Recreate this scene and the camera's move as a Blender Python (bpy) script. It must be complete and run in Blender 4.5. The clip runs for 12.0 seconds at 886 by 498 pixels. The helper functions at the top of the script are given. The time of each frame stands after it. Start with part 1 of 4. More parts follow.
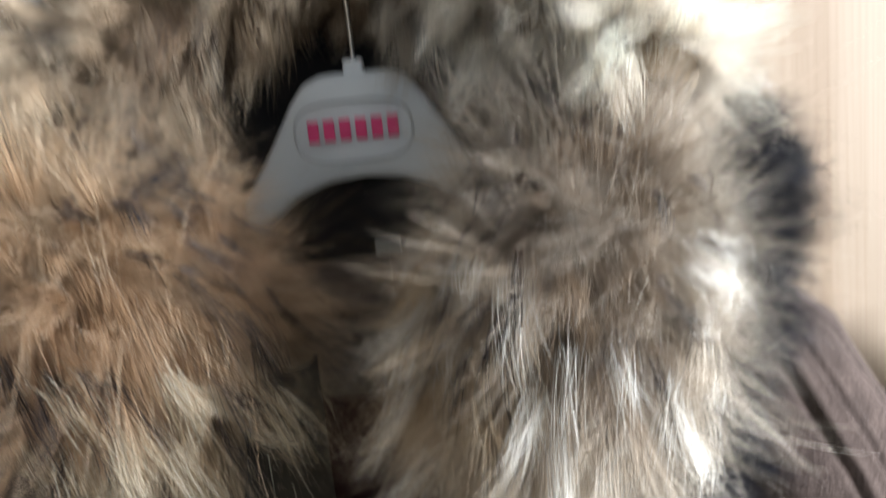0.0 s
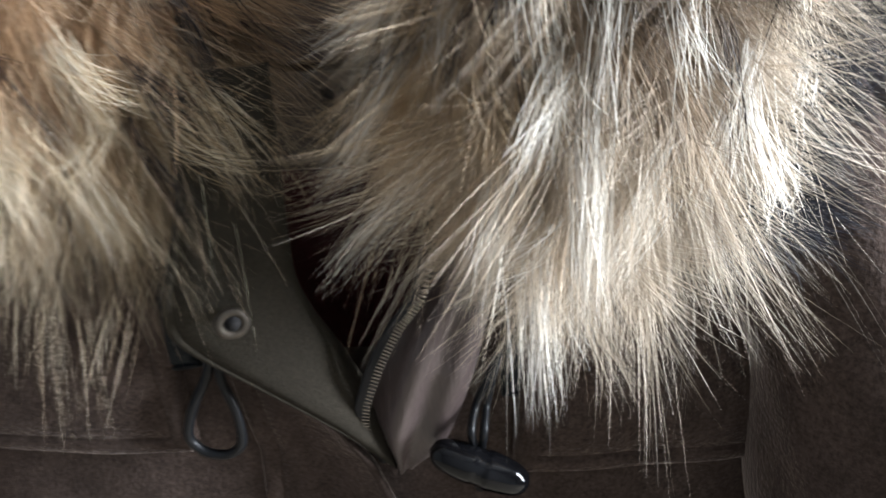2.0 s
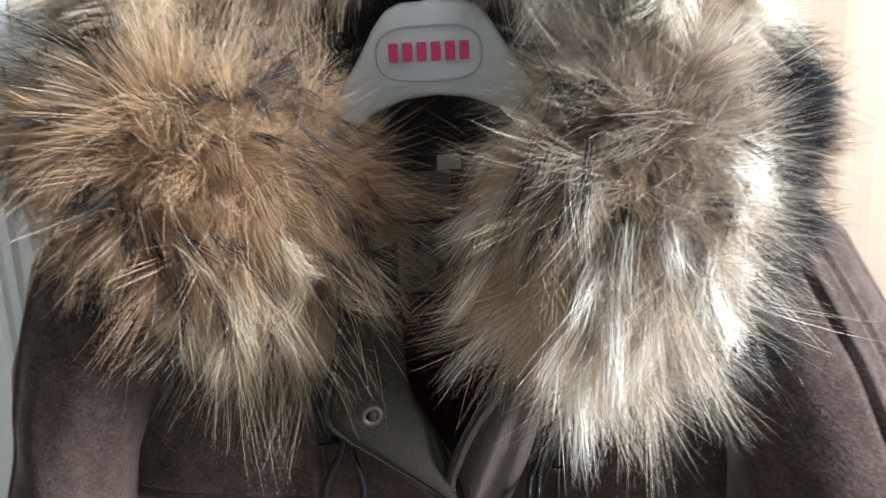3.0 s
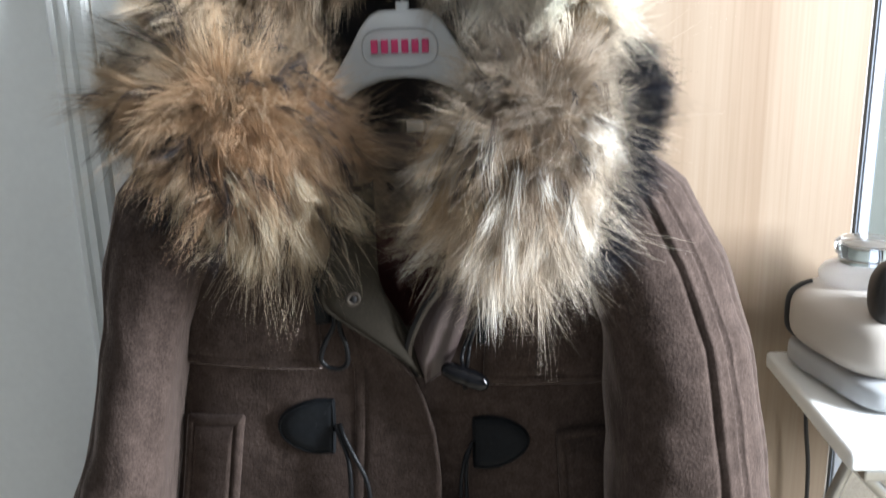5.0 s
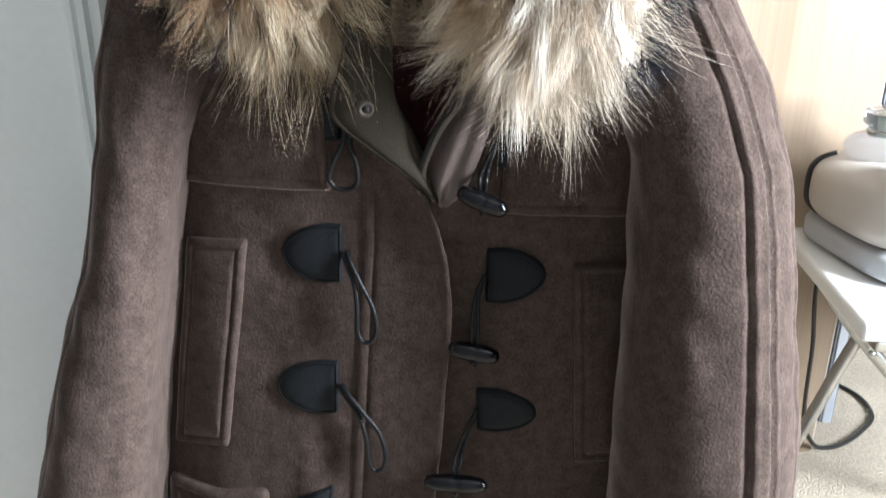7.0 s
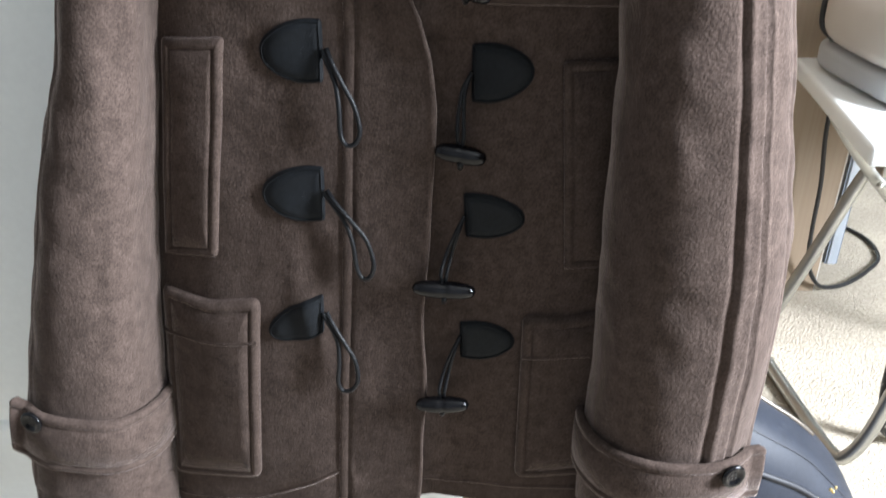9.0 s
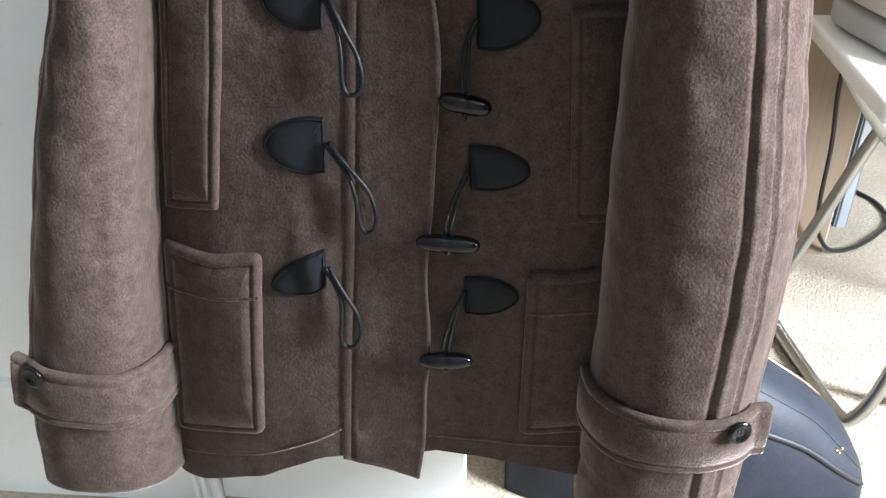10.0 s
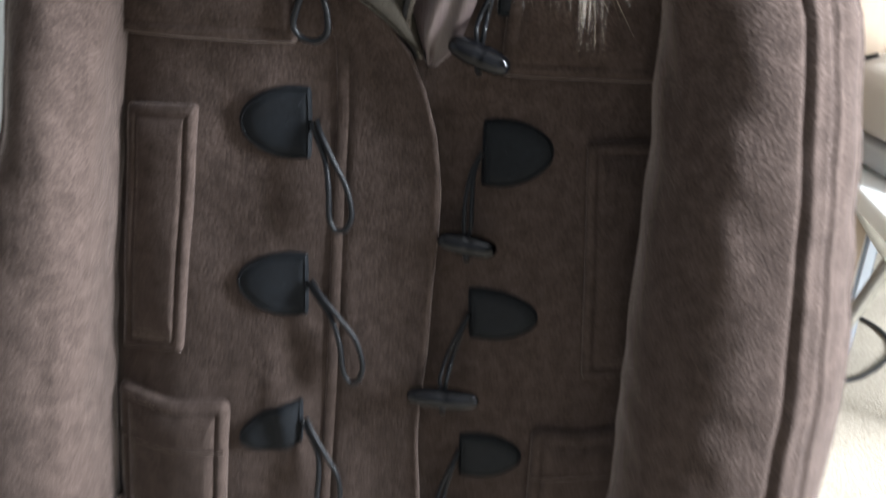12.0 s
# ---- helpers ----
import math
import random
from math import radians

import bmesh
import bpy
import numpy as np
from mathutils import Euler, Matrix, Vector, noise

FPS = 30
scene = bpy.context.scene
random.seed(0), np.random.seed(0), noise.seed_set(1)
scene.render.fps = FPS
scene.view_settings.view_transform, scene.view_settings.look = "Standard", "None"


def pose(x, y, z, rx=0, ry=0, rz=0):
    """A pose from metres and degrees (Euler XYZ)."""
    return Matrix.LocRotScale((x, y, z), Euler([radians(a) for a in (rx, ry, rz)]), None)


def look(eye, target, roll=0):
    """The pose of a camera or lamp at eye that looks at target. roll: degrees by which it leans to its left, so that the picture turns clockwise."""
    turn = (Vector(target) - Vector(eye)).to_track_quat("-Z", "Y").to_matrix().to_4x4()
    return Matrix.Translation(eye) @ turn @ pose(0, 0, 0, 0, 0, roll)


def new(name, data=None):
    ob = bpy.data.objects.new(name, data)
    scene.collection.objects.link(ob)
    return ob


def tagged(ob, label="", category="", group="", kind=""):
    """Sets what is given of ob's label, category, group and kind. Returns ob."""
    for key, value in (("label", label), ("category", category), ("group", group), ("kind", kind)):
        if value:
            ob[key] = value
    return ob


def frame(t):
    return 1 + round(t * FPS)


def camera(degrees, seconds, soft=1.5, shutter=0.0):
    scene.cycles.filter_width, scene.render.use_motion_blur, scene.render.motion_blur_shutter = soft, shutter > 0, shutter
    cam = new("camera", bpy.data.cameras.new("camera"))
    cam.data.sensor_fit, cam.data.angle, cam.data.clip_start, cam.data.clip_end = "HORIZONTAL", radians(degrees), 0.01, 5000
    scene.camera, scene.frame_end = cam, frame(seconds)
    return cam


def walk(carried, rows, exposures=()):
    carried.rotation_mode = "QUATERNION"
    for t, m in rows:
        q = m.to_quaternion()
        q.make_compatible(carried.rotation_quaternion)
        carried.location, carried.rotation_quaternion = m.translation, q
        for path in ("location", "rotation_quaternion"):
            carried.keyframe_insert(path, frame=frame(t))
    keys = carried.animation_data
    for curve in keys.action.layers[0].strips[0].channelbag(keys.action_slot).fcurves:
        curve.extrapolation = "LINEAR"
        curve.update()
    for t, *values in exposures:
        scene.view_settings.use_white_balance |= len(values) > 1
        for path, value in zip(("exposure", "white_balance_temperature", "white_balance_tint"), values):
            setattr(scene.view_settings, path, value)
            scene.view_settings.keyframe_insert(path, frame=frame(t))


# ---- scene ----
cam = camera(54.6, 12.0, soft=1.5, shutter=0.7)
PATH = [
    (0, (0.029, 0.019, 1.091), (-0.084, 1.979, 0.707), -5.6),
    (0.5, (0.031, 0.069, 1.046), (-0.093, 1.969, 0.435), -5.9),
    (1, (0.036, 0.097, 1.012), (-0.085, 1.971, 0.323), -5.6),
    (1.5, (0.028, 0.102, 0.998), (-0.059, 1.984, 0.327), -4.4),
    (2, (0.018, 0.089, 0.997), (-0.079, 1.991, 0.384), -3.4),
    (2.5, (0.0, 0.018, 1.039), (-0.134, 1.952, 0.548), -3.3),
    (3, (-0.007, -0.053, 1.068), (-0.118, 1.894, 0.624), -2.9),
    (3.2, (-0.006, -0.081, 1.069), (-0.107, 1.871, 0.644), -2.6),
    (4.8, (0.032, -0.261, 1.103), (-0.058, 1.672, 0.597), -1.5),
    (5, (0.033, -0.265, 1.097), (-0.073, 1.66, 0.565), -1.7),
    (5.5, (0.021, -0.26, 1.074), (-0.064, 1.64, 0.454), -1.1),
    (6, (0.017, -0.248, 1.049), (-0.08, 1.635, 0.382), -0.1),
    (6.5, (0.016, -0.237, 1.037), (-0.086, 1.629, 0.325), 0.2),
    (6.7, (0.016, -0.238, 1.032), (-0.087, 1.621, 0.303), 0.3),
    (8.5, (0.042, -0.248, 0.979), (-0.074, 1.505, 0.022), -0.1),
    (9, (0.043, -0.247, 0.963), (-0.089, 1.465, -0.062), -0.6),
    (9.5, (0.043, -0.244, 0.952), (-0.103, 1.435, -0.125), -0.7),
    (10, (0.044, -0.243, 0.945), (-0.099, 1.43, -0.142), -0.7),
    (10.5, (0.043, -0.244, 0.945), (-0.094, 1.434, -0.135), -0.2),
    (11, (0.041, -0.246, 0.94), (-0.084, 1.445, -0.121), 0.3),
    (11.5, (0.037, -0.237, 0.943), (-0.063, 1.491, -0.059), 1.4),
    (12, (0.025, -0.152, 0.937), (-0.084, 1.636, 0.048), 1.3),
]
EXPOSURE = [(0.0, 0.05), (1.0, 0.24), (2.0, 0.30), (3.0, 0.33), (5.0, 0.18), (6.5, 0.60), (8.5, 0.66), (10.5, 0.80), (12.0, 0.74)]
walk(cam, [(t, look(eye, target, roll)) for t, eye, target, roll in PATH], EXPOSURE)

# ---- world and light ----
world = bpy.data.worlds.new("sky")
scene.world = world
world.use_nodes = True
sky = world.node_tree.nodes.new("ShaderNodeTexSky")
sky.sky_type, sky.sun_disc = "NISHITA", False
sky.sun_elevation, sky.sun_rotation = radians(38), radians(110)
world.node_tree.links.new(sky.outputs[0], world.node_tree.nodes["Background"].inputs[0])
world.node_tree.nodes["Background"].inputs[1].default_value = 0.12

WIN_Y0, WIN_Y1, WIN_Z0, WIN_Z1 = -0.38, 0.22, 0.70, 2.15
ROOM_X0, ROOM_X1, ROOM_Y0, ROOM_Y1, ROOM_Z = -1.9, 1.9, -2.0, 2.6, 2.5


def window_lamp(name, x, y, z, sx, sy, watts, rot, colour):
    lamp = bpy.data.lights.new(name, "AREA")
    lamp.shape, lamp.size, lamp.size_y, lamp.energy, lamp.color = "RECTANGLE", sx, sy, watts, colour
    ob = new(name, lamp)
    ob.matrix_world = pose(x, y, z, *rot)
    return ob


window_lamp("window_light", ROOM_X1 + 0.05, (WIN_Y0 + WIN_Y1) / 2, (WIN_Z0 + WIN_Z1) / 2, WIN_Z1 - WIN_Z0 - 0.1, WIN_Y1 - WIN_Y0 - 0.1, 275, (0, 90, 0), (0.885, 0.96, 1.06))


# ---- materials ----
def material(name, colour, rough=0.6, metal=0.0, spec=0.5, sheen=0.0, coat=0.0, grain=None, blotch=None, bump=None, transmission=0.0, ior=1.45):
    """grain and blotch: (scale, amount, stretch); bump: (scale, strength, distance, stretch)."""
    m = bpy.data.materials.new(name)
    m.use_nodes = True
    nt = m.node_tree
    b = nt.nodes["Principled BSDF"]
    b.inputs["Base Color"].default_value = (*colour, 1)
    b.inputs["Roughness"].default_value = rough
    b.inputs["Metallic"].default_value = metal
    b.inputs["Specular IOR Level"].default_value = spec
    b.inputs["Sheen Weight"].default_value = sheen
    b.inputs["Sheen Roughness"].default_value = 0.3
    b.inputs["Sheen Tint"].default_value = (0.88, 0.75, 0.70, 1)
    b.inputs["Coat Weight"].default_value = coat
    b.inputs["Transmission Weight"].default_value = transmission
    b.inputs["IOR"].default_value = ior
    coords = nt.nodes.new("ShaderNodeTexCoord")

    def tex(scale, stretch, detail=4.0, seed=0.0):
        mp = nt.nodes.new("ShaderNodeMapping")
        mp.inputs["Scale"].default_value = stretch
        mp.inputs["Location"].default_value = (seed, seed * 1.7, seed * 0.6)
        nt.links.new(coords.outputs["Object"], mp.inputs["Vector"])
        n = nt.nodes.new("ShaderNodeTexNoise")
        n.inputs["Scale"].default_value = scale
        n.inputs["Detail"].default_value = detail
        n.inputs["Roughness"].default_value = 0.6
        nt.links.new(mp.outputs[0], n.inputs["Vector"])
        return n.outputs["Fac"]

    shade = None
    for k, spec_ in enumerate((grain, blotch)):
        if not spec_:
            continue
        scale, amount, stretch = spec_
        r = nt.nodes.new("ShaderNodeMapRange")
        r.inputs["From Min"].default_value, r.inputs["From Max"].default_value = 0.3, 0.7
        r.inputs["To Min"].default_value, r.inputs["To Max"].default_value = 1 - amount, 1 + amount
        nt.links.new(tex(scale, stretch, 5.0, 3.1 * k), r.inputs["Value"])
        if shade is None:
            shade = r.outputs[0]
        else:
            mul = nt.nodes.new("ShaderNodeMath")
            mul.operation = "MULTIPLY"
            nt.links.new(shade, mul.inputs[0])
            nt.links.new(r.outputs[0], mul.inputs[1])
            shade = mul.outputs[0]
    if shade is not None:
        v = nt.nodes.new("ShaderNodeVectorMath")
        v.operation = "SCALE"
        v.inputs[0].default_value = colour
        nt.links.new(shade, v.inputs["Scale"])
        nt.links.new(v.outputs[0], b.inputs["Base Color"])
    if bump:
        scale, strength, dist, stretch = bump
        bn = nt.nodes.new("ShaderNodeBump")
        bn.inputs["Strength"].default_value, bn.inputs["Distance"].default_value = strength, dist
        nt.links.new(tex(scale, stretch, 3.0, 7.7), bn.inputs["Height"])
        nt.links.new(bn.outputs[0], b.inputs["Normal"])
    return m


ONE = (1, 1, 1)
WOOL_COL = (0.0500, 0.0362, 0.0305)
wool = material("wool", WOOL_COL, 0.95, spec=0.06, sheen=0.5, grain=(520, 0.38, ONE), blotch=(85, 0.26, ONE), bump=(420, 0.5, 0.0018, ONE))
# olive-brown underside, with the shade below the fur put into its colour
wool_under_shade = material("wool_underside_shade", (0.026, 0.022, 0.0165), 0.95, spec=0.15, grain=(600, 0.2, ONE), blotch=(40, 0.08, ONE), bump=(700, 0.4, 0.001, ONE))
lining_mat = material("lining", (0.085, 0.060, 0.052), 0.55, spec=0.3, grain=(300, 0.15, ONE), bump=(60, 0.3, 0.002, ONE))
red_lining = material("red_lining", (0.045, 0.008, 0.009), 0.5, spec=0.3, grain=(250, 0.2, ONE))
black_cloth = material("black_tape", (0.012, 0.011, 0.012), 0.8, grain=(900, 0.3, ONE))
satin = material("satin_facing", (0.065, 0.048, 0.045), 0.38, spec=0.5, sheen=0.2, grain=(220, 0.12, (3, 3, 0.3)), bump=(70, 0.4, 0.003, (2, 2, 0.35)))
label_mat = material("label_cloth", (0.11, 0.08, 0.068), 0.8, grain=(900, 0.15, ONE))
label_pale = material("label_pale", (0.13, 0.10, 0.08), 0.8, grain=(900, 0.12, ONE))
tag_white = material("tag_white", (0.36, 0.35, 0.32), 0.7, grain=(700, 0.08, ONE))
thread_dark = material("thread_dark", (0.02, 0.016, 0.015), 0.8)
leather = material("black_leather", (0.0065, 0.0078, 0.0095), 0.62, spec=0.17, grain=(260, 0.3, ONE), blotch=(40, 0.2, ONE), bump=(900, 0.55, 0.0008, ONE))
cord_mat = material("black_cord", (0.005, 0.0055, 0.0065), 0.40, spec=0.25, grain=(600, 0.3, ONE), bump=(800, 0.3, 0.0005, ONE))
horn = material("black_horn", (0.003, 0.003, 0.0035), 0.10, spec=0.30, coat=0.0, grain=(60, 0.4, (0.2, 3, 3)))
brass = material("old_brass", (0.06, 0.05, 0.04), 0.55, metal=0.7, grain=(200, 0.25, ONE))
zip_metal = material("zip_metal", (0.16, 0.14, 0.12), 0.4, metal=0.9)
plastic_white = material("white_plastic", (0.72, 0.75, 0.76), 0.32, spec=0.5, blotch=(14, 0.04, ONE))
# darker copy of the white plastic: a groove's shade put into its colour
plastic_groove_shade = material("white_plastic_groove_shade", (0.45, 0.47, 0.48), 0.5)
pink = material("pink_print", (0.75, 0.06, 0.20), 0.5, grain=(400, 0.08, ONE))
steel = material("steel", (0.62, 0.62, 0.60), 0.28, metal=1.0, blotch=(30, 0.08, ONE))
tube_steel = material("brushed_tube", (0.42, 0.42, 0.40), 0.34, metal=1.0, blotch=(22, 0.12, ONE), grain=(300, 0.06, (6, 6, 0.4)))
strip_seal = material("grey_seal", (0.16, 0.18, 0.21), 0.6, grain=(200, 0.1, ONE))
alu = material("aluminium_strip", (0.50, 0.55, 0.62), 0.4, metal=0.6, grain=(200, 0.06, (4, 4, 0.2)))
paint_white = material("white_paint", (0.80, 0.82, 0.80), 0.5, spec=0.4, blotch=(5, 0.03, ONE), grain=(120, 0.02, ONE), bump=(160, 0.06, 0.001, ONE))
# for the unseen ceiling and east wall: albedo dropped to cut bounce light
low_bounce_paint = material("low_bounce_paint", (0.24, 0.24, 0.235), 0.8, spec=0.3, blotch=(3, 0.03, ONE), grain=(220, 0.03, ONE), bump=(260, 0.15, 0.001, ONE))
# dark grey chosen for the unseen walls to weaken fill on the coat's front
low_fill_grey = material("low_fill_grey_paint", (0.16, 0.165, 0.17), 0.8, spec=0.3, blotch=(3, 0.05, ONE), grain=(220, 0.03, ONE))
mint_paint = material("mint_wall_paint", (0.66, 0.73, 0.69), 0.8, spec=0.3, blotch=(3, 0.03, ONE), grain=(220, 0.03, ONE), bump=(260, 0.15, 0.001, ONE))
laminate_white = material("white_laminate", (0.78, 0.80, 0.79), 0.35, blotch=(9, 0.03, ONE), grain=(300, 0.02, ONE))
beige_plastic = material("beige_plastic", (0.46, 0.425, 0.385), 0.42, blotch=(9, 0.03, ONE), bump=(900, 0.08, 0.0004, ONE))
grey_plastic = material("pale_grey_plastic", (0.38, 0.395, 0.41), 0.45, blotch=(9, 0.03, ONE))
black_plastic = material("black_plastic", (0.015, 0.015, 0.016), 0.35, grain=(200, 0.2, ONE))
clear = material("clear_plastic", (0.98, 0.99, 1.0), 0.03, transmission=1.0, ior=1.25)
bag_leather = material("navy_leather", (0.016, 0.019, 0.027), 0.55, spec=0.28, grain=(180, 0.18, ONE), blotch=(14, 0.15, ONE), bump=(420, 0.35, 0.001, ONE))
bag_dark = material("bag_trim", (0.012, 0.013, 0.017), 0.55, grain=(200, 0.2, ONE))
gold = material("gold_stud", (0.75, 0.55, 0.22), 0.3, metal=1.0)
carpet_mat = material("beige_carpet", (0.37, 0.325, 0.26), 0.98, spec=0.05, sheen=0.15, grain=(170, 0.26, ONE), blotch=(9, 0.10, ONE), bump=(210, 0.9, 0.006, ONE))


def wood_material():
    m = material("light_oak_laminate", (0.62, 0.45, 0.29), 0.5, spec=0.35, bump=(140, 0.08, 0.001, (1, 1, 0.03)))
    nt = m.node_tree
    b = nt.nodes["Principled BSDF"]
    co = nt.nodes.new("ShaderNodeTexCoord")
    mp = nt.nodes.new("ShaderNodeMapping")
    mp.inputs["Scale"].default_value = (9, 9, 0.35)
    nt.links.new(co.outputs["Object"], mp.inputs["Vector"])
    n1 = nt.nodes.new("ShaderNodeTexNoise")
    n1.inputs["Scale"].default_value, n1.inputs["Detail"].default_value, n1.inputs["Distortion"].default_value = 1.2, 6, 0.7
    nt.links.new(mp.outputs[0], n1.inputs["Vector"])
    mp2 = nt.nodes.new("ShaderNodeMapping")
    mp2.inputs["Scale"].default_value = (90, 90, 1.5)
    nt.links.new(co.outputs["Object"], mp2.inputs["Vector"])
    n2 = nt.nodes.new("ShaderNodeTexNoise")
    n2.inputs["Scale"].default_value, n2.inputs["Detail"].default_value = 2.0, 5
    nt.links.new(mp2.outputs[0], n2.inputs["Vector"])
    mix = nt.nodes.new("ShaderNodeMath")
    mix.operation = "MULTIPLY_ADD"
    mix.inputs[1].default_value = 0.35
    nt.links.new(n2.outputs["Fac"], mix.inputs[0])
    nt.links.new(n1.outputs["Fac"], mix.inputs[2])
    ramp = nt.nodes.new("ShaderNodeValToRGB")
    e = ramp.color_ramp.elements
    e[0].position, e[0].color = 0.42, (0.20, 0.137, 0.088, 1)
    e[1].position, e[1].color = 0.88, (0.285, 0.222, 0.162, 1)
    nt.links.new(mix.outputs[0], ramp.inputs[0])
    nt.links.new(ramp.outputs[0], b.inputs["Base Color"])
    return m


wood = wood_material()


def hair_material():
    m = bpy.data.materials.new("fur_hair")
    m.use_nodes = True
    nt = m.node_tree
    b = nt.nodes["Principled BSDF"]
    at = nt.nodes.new("ShaderNodeAttribute")
    at.attribute_name = "pigment"
    nt.links.new(at.outputs["Color"], b.inputs["Base Color"])
    b.inputs["Roughness"].default_value = 0.5
    b.inputs["Specular IOR Level"].default_value = 0.22
    tr = nt.nodes.new("ShaderNodeBsdfTranslucent")
    nt.links.new(at.outputs["Color"], tr.inputs["Color"])
    mx = nt.nodes.new("ShaderNodeMixShader")
    mx.inputs[0].default_value = 0.3
    nt.links.new(b.outputs[0], mx.inputs[1])
    nt.links.new(tr.outputs[0], mx.inputs[2])
    nt.links.new(mx.outputs[0], nt.nodes["Material Output"].inputs["Surface"])
    return m


hair = hair_material()


# ---- helpers for building ----
def empty(name, x=0, y=0, z=0, **tags):
    ob = new(name)
    ob.location = (x, y, z)
    bpy.context.view_layer.update()
    return tagged(ob, **tags)


def part(name, bm, mat, parent=None, label="", smooth=True):
    me = bpy.data.meshes.new(name)
    if isinstance(bm, tuple):
        me.from_pydata(bm[0], [], bm[1])
    else:
        bmesh.ops.recalc_face_normals(bm, faces=bm.faces)
        bm.to_mesh(me)
        bm.free()
    me.materials.append(mat)
    if smooth:
        me.polygons.foreach_set("use_smooth", [True] * len(me.polygons))
    me.update()
    ob = new(name, me)
    if parent is not None:
        ob.parent = parent
        if parent.type == "EMPTY":
            ob.matrix_parent_inverse = Matrix.Translation(-parent.location)
    return tagged(ob, label=label) if label else ob


def box(x0, x1, y0, y1, z0, z1, bevel=0.0, seg=2):
    bm = bmesh.new()
    bmesh.ops.create_cube(bm, size=1)
    for v in bm.verts:
        v.co = Vector(((x0 + x1) / 2 + v.co.x * (x1 - x0), (y0 + y1) / 2 + v.co.y * (y1 - y0), (z0 + z1) / 2 + v.co.z * (z1 - z0)))
    if bevel:
        bmesh.ops.bevel(bm, geom=bm.edges[:], offset=bevel, segments=seg, affect="EDGES", profile=0.5)
    return bm


def grid_faces(rows, cols, closed=False):
    out = []
    for i in range(rows - 1):
        for j in range(cols if closed else cols - 1):
            k = (j + 1) % cols
            out.append((i * cols + j, i * cols + k, (i + 1) * cols + k, (i + 1) * cols + j))
    return out


def smooth_path(points, n):
    """A Catmull-Rom curve through a few points."""
    p = np.array(points, float)
    p = np.vstack([2 * p[0] - p[1], p, 2 * p[-1] - p[-2]])
    out = []
    for u in np.linspace(0, len(points) - 1 - 1e-6, n):
        i, f = int(u), u - int(u)
        a, b, c, d = p[i:i + 4]
        out.append(0.5 * (2 * b + (c - a) * f + (2 * a - 5 * b + 4 * c - d) * f * f + (3 * b - a - 3 * c + d) * f ** 3))
    return np.array(out)


def tube(points, radius, n=48, sides=10, caps=True, flat=1.0):
    p = smooth_path(points, n) if n else np.array(points, float)
    t = np.gradient(p, axis=0)
    t /= np.linalg.norm(t, axis=1)[:, None] + 1e-12
    ref = np.array((0.0, 1.0, 0.0))
    verts = []
    for k in range(len(p)):
        a = np.cross(t[k], ref)
        if np.linalg.norm(a) < 0.05:
            a = np.cross(t[k], (1.0, 0, 0))
        a /= np.linalg.norm(a)
        b = np.cross(a, t[k])
        r = radius[k] if hasattr(radius, "__len__") else radius
        for j in range(sides):
            w = 2 * math.pi * j / sides
            verts.append(p[k] + r * (a * math.cos(w) + flat * b * math.sin(w)))
    faces = grid_faces(len(p), sides, True)
    if caps:
        faces += [tuple(range(sides))[::-1], tuple(range((len(p) - 1) * sides, len(p) * sides))]
    return [tuple(v) for v in verts], faces


def join_shells(*shells):
    verts, faces = [], []
    for v, f in shells:
        faces += [tuple(i + len(verts) for i in q) for q in f]
        verts += list(v)
    return verts, faces


# ---- the room ----
def wall_box(name, x0, x1, y0, y1, z0, z1, mat, label):
    return tagged(part(name, box(x0, x1, y0, y1, z0, z1), mat, smooth=False), label, "wall", kind="structure")


floor = part("floor", box(ROOM_X0 - 0.2, ROOM_X1 + 0.2, ROOM_Y0 - 0.2, ROOM_Y1 + 0.2, -0.12, 0.0), carpet_mat, smooth=False)
tagged(floor, "beige cut-pile carpet, softly trodden", "floor", kind="structure")
# the ceiling stays out of view; its dark grey keeps the fill low
ceiling = part("ceiling", box(ROOM_X0 - 0.2, ROOM_X1 + 0.2, ROOM_Y0 - 0.2, ROOM_Y1 + 0.2, ROOM_Z, ROOM_Z + 0.12), low_bounce_paint, smooth=False)
tagged(ceiling, "unseen ceiling, dark grey to hold down bounce light", "ceiling", kind="structure")
# west and south walls are never in view; their grey soaks up fill light
wall_box("wall_west", ROOM_X0 - 0.12, ROOM_X0, ROOM_Y0, ROOM_Y1, 0, ROOM_Z, low_fill_grey, "unseen wall, dark grey to lower the fill light")
wall_box("wall_south", ROOM_X0 - 0.12, ROOM_X1 + 0.12, ROOM_Y0 - 0.12, ROOM_Y0, 0, ROOM_Z, low_fill_grey, "unseen wall behind the viewer, dark grey to lower the fill light")
wall_box("wall_north", ROOM_X0 - 0.12, ROOM_X1 + 0.12, ROOM_Y1, ROOM_Y1 + 0.12, 0, ROOM_Z, mint_paint, "pale mint painted wall at the end")
X0, X1 = ROOM_X1, ROOM_X1 + 0.12
east = bmesh.new()
for y0, y1, z0, z1 in ((ROOM_Y0, WIN_Y0, 0, ROOM_Z), (WIN_Y1, ROOM_Y1, 0, ROOM_Z), (WIN_Y0, WIN_Y1, 0, WIN_Z0), (WIN_Y0, WIN_Y1, WIN_Z1, ROOM_Z)):
    piece = box(X0, X1, y0, y1, z0, z1)
    me = bpy.data.meshes.new("tmp")
    piece.to_mesh(me)
    piece.free()
    east.from_mesh(me)
    bpy.data.meshes.remove(me)
# out-of-view wall round the window, greyed so that it bounces less light
tagged(part("wall_east", east, low_bounce_paint, smooth=False), "unseen wall with a daylit window opening, greyed to hold down bounce light", "wall", kind="structure")
